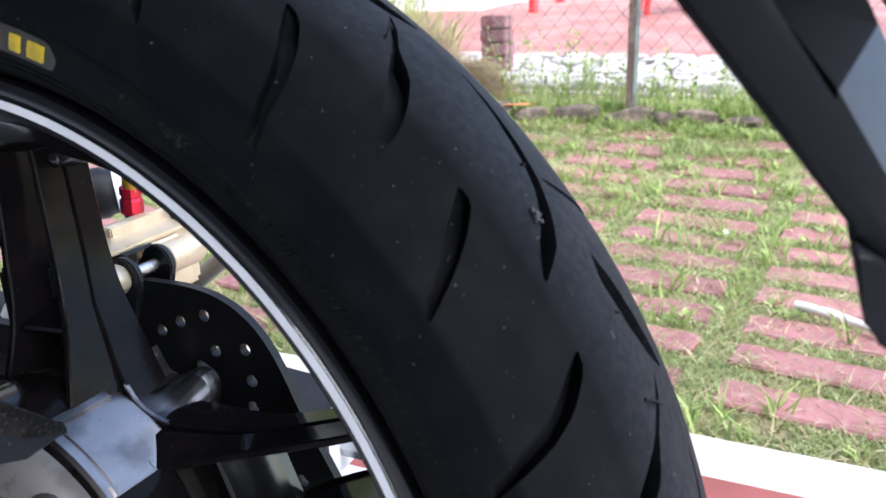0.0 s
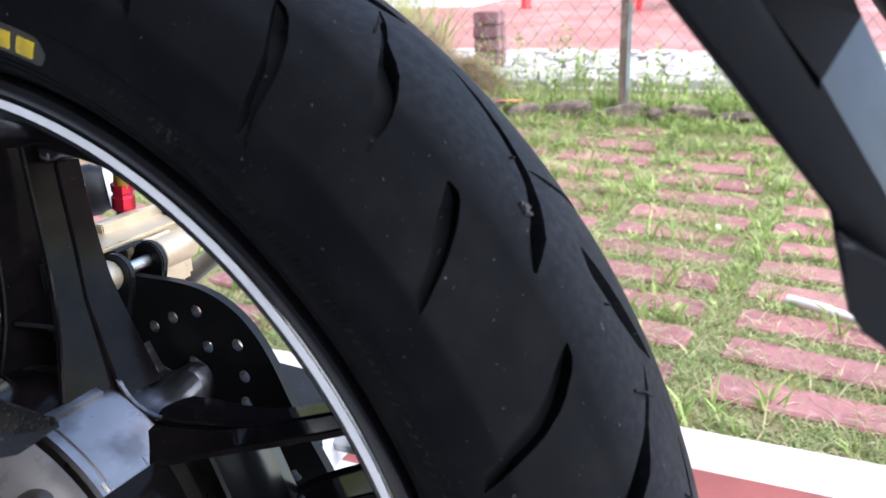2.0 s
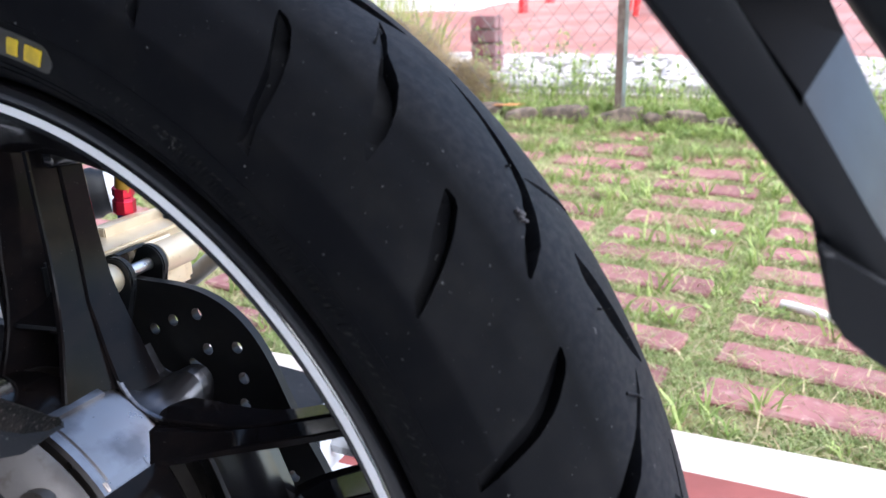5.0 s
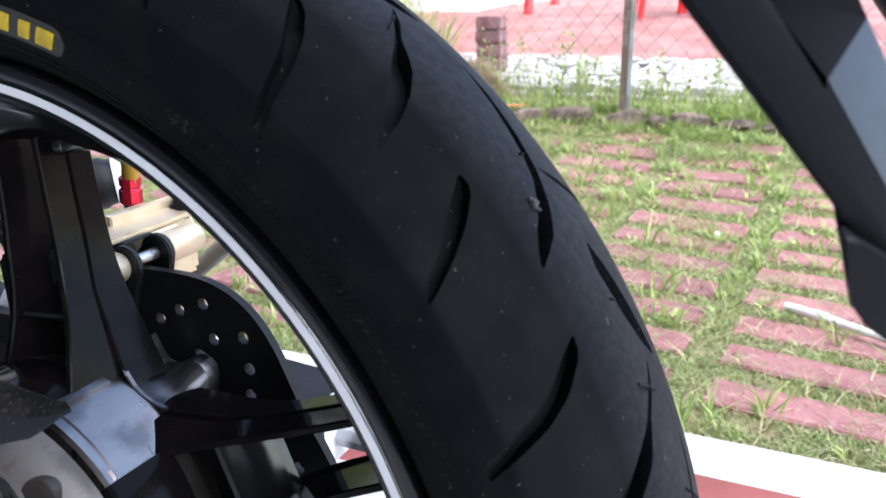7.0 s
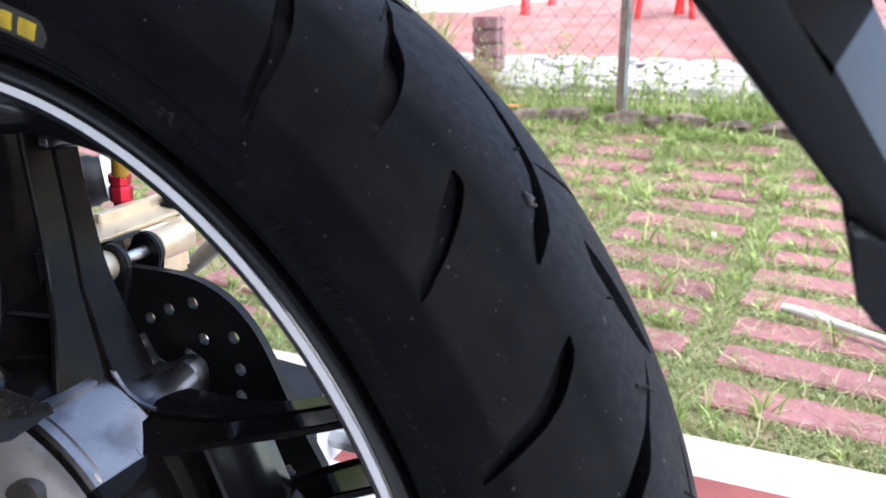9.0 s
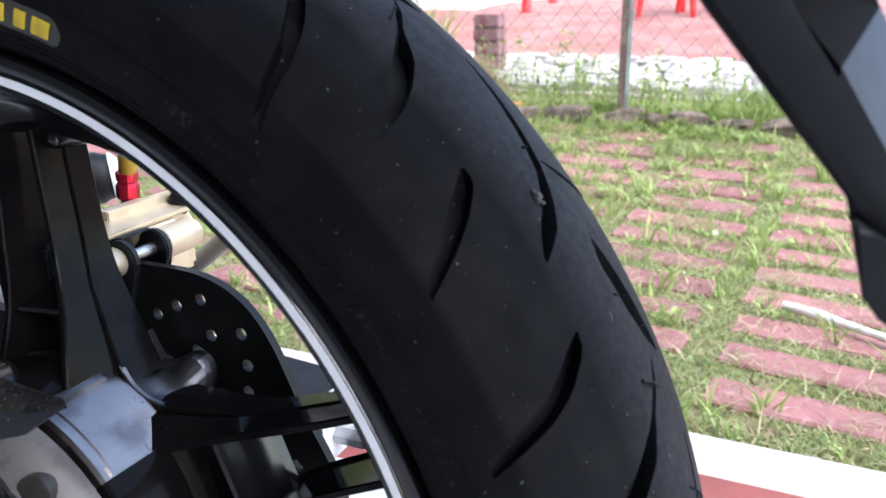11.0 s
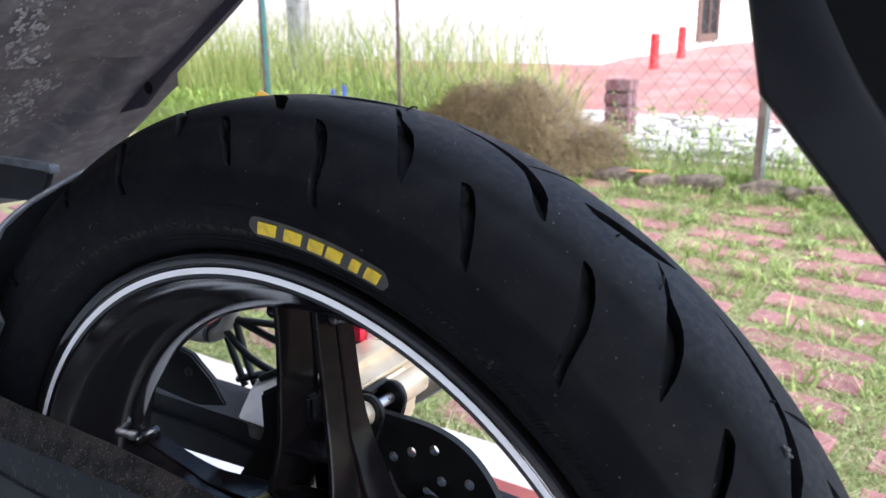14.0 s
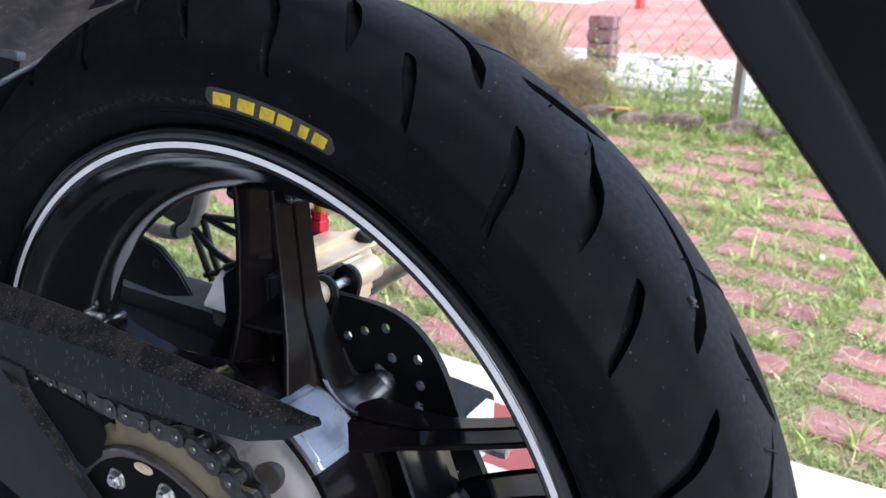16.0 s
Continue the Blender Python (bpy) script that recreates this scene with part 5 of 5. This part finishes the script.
def paver_cells():
    for j in range(-1, 12):
        for i in range(-8, 7):
            x = 0.050 + i * COL_P + 0.006 * j
            y = ROW0 + j * ROW_P + TILT_R * (x - 0.2)
            if y > 0.755:
                yield i, j, x, y


rng = random.Random(11)
PAV = np.array([(x, y) for i, j, x, y in paver_cells()])


def near_paver(x, y, grow=0.0):
    dx = np.abs(PAV[:, 0] - x)
    dy = np.abs(PAV[:, 1] + TILT_R * (x - PAV[:, 0]) - y)
    return bool(((dx < BAR_L / 2 + grow) & (dy < BAR_W / 2 + grow)).any())


# grass between and over the pavers
verts, faces = [], []
for _ in range(300000):
    y = 0.68 + 1.75 * rng.random() ** 1.1
    x = rng.uniform(-1.7 - 0.3 * y, 0.75 + 0.25 * y)
    clump = noise.noise((x * 5, y * 5, 3.0)) + 0.5 * noise.noise((x * 14, y * 14, 5.0))
    on = near_paver(x, y, -0.006)
    if on and rng.random() > 0.19 + 1.6 * max(0.0, clump + 0.14) ** 1.1 + max(0.0, (y - 1.3) * 0.26):
        continue
    if clump < -0.35 and rng.random() < 0.6:
        continue
    h = rng.uniform(0.005, 0.013) * (1.0 + 0.9 * max(clump, 0))
    if y > 2.05:
        h *= 1.6
    if y < 0.76:
        h *= 1.3
    blade(verts, faces, x, y, lawn_height(x, y) - 0.002, h, rng.uniform(0.0008, 0.0019), (rng.uniform(0, math.tau), rng.uniform(0.3, 1.3)), rng.uniform(0, math.pi))
grass = stuff("grass", verts, faces, GRASS, "short patchy green grass growing between the pavers", "grass")

# taller weeds in the gaps
verts, faces = [], []
for _ in range(420):
    y = rng.uniform(0.71, 2.35)
    x = rng.uniform(-1.2, 0.8)
    if near_paver(x, y, -0.012) and rng.random() < 0.75:
        continue
    big = rng.uniform(0.03, 0.075)
    for _k in range(rng.randint(6, 13)):
        blade(verts, faces, x + rng.gauss(0, 0.008), y + rng.gauss(0, 0.008), lawn_height(x, y), big * rng.uniform(0.5, 1.1), rng.uniform(0.0015, 0.003), (rng.uniform(0, math.tau), rng.uniform(0.2, 0.9)), rng.uniform(0, math.pi))
stuff("weeds", verts, faces, WEED, "bright green weed tufts in the lawn", "weeds")

# low round-leaved weeds spreading over the pavers' edges
verts, faces = [], []
for _ in range(400):
    y = 0.70 + 1.62 * rng.random() ** 0.8
    x = rng.uniform(-1.3, 0.85)
    if near_paver(x, y, -0.014) and rng.random() < 0.6:
        continue
    spread = rng.uniform(0.012, 0.035)
    for _k in range(rng.randint(12, 26)):
        t, d = rng.uniform(0, math.tau), spread * rng.random() ** 0.6
        blade(verts, faces, x + d * math.cos(t), y + d * math.sin(t), lawn_height(x, y) + rng.uniform(0.002, 0.018), rng.uniform(0.003, 0.008), rng.uniform(0.0022, 0.0046), (t, rng.uniform(0.8, 1.8)), t + 1.57)
stuff("creeping_weeds", verts, faces, WEED, "low creeping green weeds among the pavers", "weeds")

# dry tufts
verts, faces = [], []
for _ in range(15000):
    y = 0.68 + 1.65 * rng.random() ** 1.3
    x = rng.uniform(-1.2, 0.8)
    blade(verts, faces, x, y, lawn_height(x, y), rng.uniform(0.006, 0.024), rng.uniform(0.0007, 0.0016), (rng.uniform(0, math.tau), rng.uniform(0.6, 2.2)), rng.uniform(0, math.pi))
stuff("dry_blades", verts, faces, LITTER, "scattered dry straw in the lawn", "dry grass")

# bank and weeds along the fence
verts, faces = [], []
for _ in range(26000):
    y = rng.uniform(2.33, 2.75)
    x = rng.uniform(-3.6, 1.6)
    h = rng.uniform(0.02, 0.065) * (1 + 0.8 * max(0, noise.noise((x * 3, y * 3, 8))))
    if x < -1.35:
        h *= 2.2
    elif rng.random() < 0.62:
        continue
    elif noise.noise((x * 2.2, y * 2, 4)) < 0 and rng.random() < 0.6:
        continue
    blade(verts, faces, x, y, lawn_height(x, y), h, rng.uniform(0.0016, 0.0034), (rng.uniform(0, math.tau), rng.uniform(0.1, 0.7)), rng.uniform(0, math.pi))
stuff("bank_grass", verts, faces, WEED, "green weeds along the foot of the fence", "weeds")
verts, faces = [], []
for _ in range(5200):
    y = rng.uniform(2.5, 3.6)
    x = -1.35 - 3.4 * rng.random() ** 0.8
    tall = rng.uniform(0.12, 0.30) + (rng.uniform(0.1, 0.45) if rng.random() < 0.35 + 0.2 * min(1.0, max(0.0, -1.9 - x)) else 0)
    blade(verts, faces, x, y, lawn_height(x, y), tall, rng.uniform(0.0018, 0.0042), (rng.uniform(0, math.tau), rng.uniform(0.03, 0.35)), rng.uniform(0, math.pi))
stuff("tall_grass", verts, faces, REED, "tall yellow-green grass beyond the fence", "tall grass")
verts, faces = [], []
for _ in range(15000):
    y = rng.uniform(2.42, 3.3)
    x = -1.45 - 3.2 * rng.random()
    t = rng.uniform(0, math.tau)
    z = rng.uniform(0.0, 0.20) * (0.75 + 0.5 * noise.noise((x * 2.5, y * 2.5, 6)))
    blade(verts, faces, x, y, lawn_height(x, y) + z, rng.uniform(0.03, 0.09), rng.uniform(0.003, 0.009), (t, rng.uniform(0.3, 1.3)), t + 1.57)
stuff("leafy_growth", verts, faces, LEAFY, "dense bright green leafy growth beyond the fence", "weeds")


# tufts that grow over the edging stones
verts, faces = [], []
for _ in range(420):
    x = rng.uniform(-1.4, 1.0)
    y = rng.choice((rng.uniform(2.20, 2.33), rng.uniform(2.34, 2.42)))
    if noise.noise((x * 3.1, 1.7, y)) < -0.25:
        continue
    for _k in range(rng.randint(9, 20)):
        t, d = rng.uniform(0, math.tau), rng.uniform(0, 0.03)
        blade(verts, faces, x + d * math.cos(t), y + d * math.sin(t), lawn_height(x, y) - 0.003, rng.uniform(0.012, 0.042), rng.uniform(0.0018, 0.0040), (t, rng.uniform(0.3, 1.4)), t + 1.57)
stuff("edging_tufts", verts, faces, WEED, "green tufts growing over the edging stones", "weeds")

# thin stalks with small leaves between the stump and the post
verts, faces = [], []
for _ in range(190):
    x = rng.uniform(-0.82, 0.9)
    y = rng.uniform(2.42, 2.66)
    big = rng.uniform(0.06, 0.21) * (1.3 if x < -0.5 else 1.0)
    lean_ = rng.uniform(0, math.tau)
    blade(verts, faces, x, y, lawn_height(x, y), big, 0.0012, (lean_, 0.15), rng.uniform(0, math.pi))
    for k in range(rng.randint(8, 16)):
        f = rng.uniform(0.25, 1.0)
        t = rng.uniform(0, math.tau)
        blade(verts, faces, x + 0.15 * f * big * math.cos(lean_), y + 0.15 * f * big * math.sin(lean_), lawn_height(x, y) + big * f * 0.9, rng.uniform(0.006, 0.016), rng.uniform(0.0024, 0.005), (t, rng.uniform(1.0, 2.0)), t + 1.57)
stuff("fence_weeds", verts, faces, WEED, "thin leafy weeds growing along the fence", "weeds")


# heap of cut dry grass
def build_heap(cx, cy, rx, ry, hh):
    v, f = [], []
    base = lawn_height(cx, cy)
    for _ in range(60000):
        a, d = rng.uniform(0, math.tau), rng.random() ** 0.5
        x, y = cx + rx * d * math.cos(a), cy + ry * d * math.sin(a)
        top = hh * (1 - d ** 4) * (0.8 + 0.6 * noise.noise((x * 5, y * 5, 2)))
        z = base + max(0.0, top) * rng.uniform(0.6, 1.0)
        t, e = a + rng.gauss(0, 0.9), rng.uniform(-1.2, 0.6)
        ln, w = rng.uniform(0.03, 0.10), rng.uniform(0.0004, 0.0010)
        d3 = Vector((math.cos(t) * math.cos(e), math.sin(t) * math.cos(e), math.sin(e))) * ln
        side = Vector((-math.sin(t), math.cos(t), 0.4)) * w
        p = Vector((x, y, z))
        i = len(v)
        lift = Vector((0, 0, 0.006))
        v += [tuple(p - side), tuple(p + side), tuple(p + d3 * 0.5 + side * 0.8 + lift), tuple(p + d3 * 0.5 - side * 0.8 + lift), tuple(p + d3)]
        f += [(i, i + 1, i + 2, i + 3), (i + 3, i + 2, i + 4)]
    return v, f


v_, f_ = build_heap(-1.20, 2.47, 0.50, 0.25, 0.28)
stuff("dry_grass_heap", v_, f_, STRAW, "heap of cut dry brown grass against the fence", "dry grass heap")


# green blades that grow up round and behind the heap
verts, faces = [], []
for _ in range(1500):
    x = rng.uniform(-1.75, -1.02)
    y = rng.uniform(2.52, 2.80) if rng.random() < 0.75 else rng.uniform(2.22, 2.34)
    tall = rng.uniform(0.20, 0.37) if y > 2.5 else rng.uniform(0.03, 0.12)
    blade(verts, faces, x, y, lawn_height(x, y), tall, rng.uniform(0.0014, 0.0034), (rng.uniform(0, math.tau), rng.uniform(0.1, 0.5)), rng.uniform(0, math.pi))
stuff("heap_grass", verts, faces, REED, "yellow-green grass growing round the dry heap", "grass")

# edging stones under the fence
def stone_mesh(seed, sx, sy, sz):
    bm = bmesh.new()
    bmesh.ops.create_icosphere(bm, subdivisions=2, radius=1.0)
    for v in bm.verts:
        n = v.co.normalized()
        k = 1 + 0.32 * noise.noise(n * 1.7 + Vector((seed, seed * 2, 0))) + 0.14 * noise.noise(n * 4.6 + Vector((seed * 2, 0, seed)))
        v.co = Vector((math.copysign(abs(n.x) ** 0.6, n.x) * sx * k, math.copysign(abs(n.y) ** 0.6, n.y) * sy * k, math.copysign(abs(n.z) ** 0.6, n.z) * sz * k))
    return bm


x = -2.4
k = 0
while x < 1.4:
    ln = rng.uniform(0.05, 0.17)
    y = 2.335 + rng.uniform(-0.015, 0.015)
    ob = part("edging_stone", stone_mesh(k * 3.1, ln / 2 + 0.010, rng.uniform(0.028, 0.046), rng.uniform(0.018, 0.032)), STONE, smooth=45)
    ob.matrix_world = pose(x + ln / 2, y, lawn_height(x, y) + 0.008, rng.uniform(-14, 14), rng.uniform(-12, 12), rng.uniform(-16, 16))
    tagged(ob, "rough grey edging stone under the fence", "edging stone", "edging stones")
    x += ln + rng.uniform(0.0, 0.03)
    k += 1

leaf = part("dry_leaf", plate([(-0.05, 0), (-0.02, 0.016), (0.02, 0.018), (0.055, 0.002), (0.02, -0.016), (-0.02, -0.014)], -0.001, 0.001), node_mat("orange_leaf", (0.55, 0.22, 0.08), 0.7, scale=40))
leaf.matrix_world = pose(-0.60, 2.32, lawn_height(0, 2.32) + 0.045, 90, 0, 20)
tagged(leaf, "curled orange dry leaf on the edging", "leaf")

# white stick and pale pebble on the lawn
stick = part("white_stick", tube([(0.310, 1.122, 0.052), (0.355, 1.099, 0.054), (0.405, 1.071, 0.053), (0.465, 1.038, 0.052)], [0.0075, 0.008, 0.0065, 0.006], 10, smooth_steps=4), WHITE_STICK, smooth=50)
tagged(stick, "bleached white stick lying on the pavers", "stick")
pebble = part("pebble", stone_mesh(7.7, 0.007, 0.007, 0.006), WHITE_STICK, smooth=50)
pebble.matrix_world = pose(0.157, 1.499, lawn_height(0.2, 1.499) + 0.012)
tagged(pebble, "small white pebble on the lawn", "pebble")


# fence: posts and chain link
def upright(x, y, height, size, a, b, label, bare=0.5):
    """An L-shaped post standing upright."""
    ob = thing("fence_post", (x, y, lawn_height(x, y) - 0.05), label, "fence post", group="fence posts")
    bm = bmesh.new()
    out = [(0, 0), (size, 0), (size, 0.005), (0.005, 0.005), (0.005, size), (0, size)]
    lo = [bm.verts.new((u, v, 0)) for u, v in out]
    hi = [bm.verts.new((u, v, height)) for u, v in out]
    bm.faces.new(lo[::-1])
    bm.faces.new(hi)
    for i in range(6):
        bm.faces.new((lo[i], lo[(i + 1) % 6], hi[(i + 1) % 6], hi[i]))
    part("angle_iron", bm, a, ob)
    if b:
        part("painted_strip", box(size * bare, size + 0.001, -0.002, 0.0, 0.0, height), b, ob, "teal painted strip")
    return ob


upright(-0.255, 2.36, 1.3, 0.034, RUST, node_mat("worn_teal_paint", (0.27, 0.33, 0.32), 0.7, other=(0.18, 0.17, 0.155), scale=24, amount=0.8), "rusty angle-iron fence post with worn teal paint", 0.68)
upright(-2.39, 2.40, 1.5, 0.040, RUST, TEAL, "rusty angle-iron fence post with teal paint")
upright(-1.65, 2.40, 1.3, 0.016, RUST, None, "thin rusty fence stake")
upright(1.7, 2.36, 1.3, 0.034, RUST, None, "rusty angle-iron fence post")

bm = bmesh.new()
MESH = 0.062
for k in range(-60, 40):
    for d in (1, -1):
        pts = []
        for i in range(15):
            z = 0.20 + i * MESH / 2 * 1.15
            xx = k * MESH + d * i * MESH / 2
            if -2.4 < xx < 1.6:
                pts.append((xx, 2.375 + (0.0022 if i % 2 else -0.0022) * d, z))
        if len(pts) > 1:
            tube(pts, 0.0009, 3, caps=False, bm=bm)
tagged(part("chain_link_fence", bm, WIRE), "old galvanised chain-link wire fence", "fence")

# weathered concrete post, edging plank and two blue stakes in the tall grass
post = thing("concrete_post", (-2.98, 3.30, lawn_height(0, 3.3) - 0.05), "weathered grey concrete post in tall grass", "post")
part("shaft", box(-0.052, 0.052, -0.05, 0.05, 0.0, 1.35, 0.008), node_mat("weathered_concrete", (0.30, 0.285, 0.28), 0.9, other=(0.17, 0.155, 0.15), scale=18, amount=0.9, bump=0.5, bump_scale=60), post)
plank = part("edging_plank", box(-3.75, -2.90, 2.430, 2.450, 0.13, 0.243, 0.004), node_mat("weathered_plank", (0.40, 0.30, 0.24), 0.85, other=(0.28, 0.20, 0.15), scale=12, amount=0.8), smooth=30)
tagged(plank, "weathered brown plank on edge beside the grass", "plank")
for sx, top in ((-2.03, 0.375), (-1.965, 0.392)):
    stake = part("blue_stake", box(-0.010, 0.010, -0.004, 0.004, 0.0, top - 0.13, 0.002), BLUE_PAINT)
    stake.location = (sx, 2.45, 0.13)
    tagged(stake, "small blue painted stake in the grass", "stake", "blue stakes")

# brick stump behind the fence
stump = thing("brick_pillar", (-0.90, 2.90, lawn_height(0, 2.9) - 0.02), "weathered red brick stump behind the fence", "brick pillar")
part("core", box(-0.045, 0.045, -0.045, 0.045, 0, 0.27), STONE, stump)
for r in range(5):
    for c in range(2):
        o = part("brick", box(-0.052, 0.052, -0.05 + 0.0, 0.0 - 0.003, 0.0, 0.047, 0.004), BRICK, stump)
        o.location = (0.002 * ((r * 7) % 3), 0.052 * c, 0.02 + r * 0.053)

# pale stone strip and red paved ramp beyond the fence
strip_parent = tagged(part("stone_strip", box(-6, 6, 2.62, 3.52, -0.1, 0.168), KERB_TOP), "pale crazy-stone strip beyond the fence", "paving", kind="structure")
flag_rng = random.Random(5)
y = 2.66
while y < 3.5:
    x = -2.6 + flag_rng.uniform(0, 0.1)
    dep = flag_rng.uniform(0.09, 0.15)
    while x < 1.8:
        ln = flag_rng.uniform(0.10, 0.24)
        bm = stone_mesh(flag_rng.uniform(0, 50), ln / 2 - 0.006, dep / 2 - 0.006, 0.02)
        o = part("stone", bm, CRAZY, strip_parent, smooth=50)
        o.location = (x + ln / 2, y + dep / 2, 0.185 + 0.03 * (y - 2.66))
        x += ln
    y += dep
ramp = tagged(part("red_ramp", plate([(3.5, -0.1), (3.5, 0.19), (4.2, 0.262), (5.0, 0.335), (5.8, 0.375), (9.0, 0.40), (40, 0.45), (40, -0.1)], -40, 40), RAMP_RED), "faded red paved forecourt", "paving", kind="structure")
ramp.matrix_world = Matrix(((0, -1, 0, 0), (1, 0, 0, 0), (0, 0, 1, 0), (0, 0, 0, 1)))

# white building
house = thing("white_building", (-1.94, 5.24, 0.2), "bright white painted building beyond the yard", "building")
part("wall", box(-9.0, 0.0, 0.0, 9.0, 0.0, 3.4, 0.01), WALL, house)
part("plinth", box(-9.0, 0.012, -0.012, 9.0, 0.0, 0.10), KERB_TOP, house)
part("roof", box(-9.4, 0.4, -0.4, 9.4, 3.4, 3.55, 0.01), RAMP_RED, house)


side_window = part("window", box(-0.02, 0.012, 2.38, 2.97, 0.31, 1.66), node_mat("dark_window_glass", (0.02, 0.021, 0.023), 0.5, other=(0.012, 0.012, 0.013), scale=3, spec=0.1), house, "dark window with a brown frame")
BROWN = node_mat("brown_frame_paint", (0.16, 0.085, 0.06), 0.5, other=(0.10, 0.06, 0.045), scale=30)
for y0, y1, z0, z1 in ((2.32, 2.39, 0.25, 1.72), (2.96, 3.03, 0.25, 1.72), (2.39, 2.96, 0.25, 0.32), (2.39, 2.96, 1.65, 1.72), (2.66, 2.69, 0.32, 1.65)):
    part("frame", box(-0.02, 0.03, y0, y1, z0, z1, 0.004), BROWN, side_window)


def red_post(x, y, h):
    ob = thing("red_bollard", (x, y, float(np.interp(y, [4.2, 5.0, 5.8, 9.0], [0.262, 0.335, 0.375, 0.40])) - 0.004), "small bright red plastic post on the forecourt", "bollard", group="red posts")
    part("shaft", lathe((0, 0, 0), (0, 0, 1), [(0, 0.038), (0.01, 0.038), (0.02, 0.032), (h, 0.030), (h + 0.012, 0.018)], 16), RED_PLASTIC, ob, smooth=40)
    return ob


red_post(-1.50, 5.09, 0.22)
red_post(-1.55, 5.84, 0.22)


def red_stool(x, y, turn):
    ob = thing("plastic_stool", (x, y, float(np.interp(y, [4.2, 5.0, 5.8, 9.0], [0.262, 0.335, 0.375, 0.40])) - 0.006), "red plastic stool with splayed legs", "stool", rot=(0, 0, turn), group="red stools")
    part("seat", box(-0.14, 0.14, -0.14, 0.14, 0.40, 0.43, 0.01), RED_PLASTIC, ob)
    for sx in (-1, 1):
        for sy in (-1, 1):
            part("leg", tube([(sx * 0.16, sy * 0.16, 0.0), (sx * 0.12, sy * 0.12, 0.41)], [0.018, 0.024], 8), RED_PLASTIC, ob, smooth=50)
    return ob


red_stool(-0.60, 4.98, 20)
red_stool(-0.30, 5.12, 50)

# ---- pavers ----
def paver_mesh():
    bm = bmesh.new()
    bmesh.ops.create_cube(bm, size=1.0)
    for v in bm.verts:
        v.co = Vector((v.co.x * BAR_L, v.co.y * BAR_W, v.co.z * 0.05))
    bmesh.ops.bevel(bm, geom=[e for e in bm.edges], offset=0.004, segments=1, affect="EDGES")
    me = bpy.data.meshes.new("paver")
    bm.to_mesh(me)
    bm.free()
    me.materials.append(PAVER)
    return me


PAVER_MESH = paver_mesh()
for i, j, x, y in paver_cells():
    o = new("paver", PAVER_MESH)
    o.parent = ground
    slope = math.degrees(math.atan2(lawn_height(x, y + 0.03) - lawn_height(x, y - 0.03), 0.06))
    o.matrix_world = pose(x, y, lawn_height(x, y) - 0.019 + rng.uniform(-0.002, 0.003), slope + rng.uniform(-1.5, 1.5), rng.uniform(-1, 1), math.degrees(TILT_R) + rng.uniform(-1.5, 1.5))
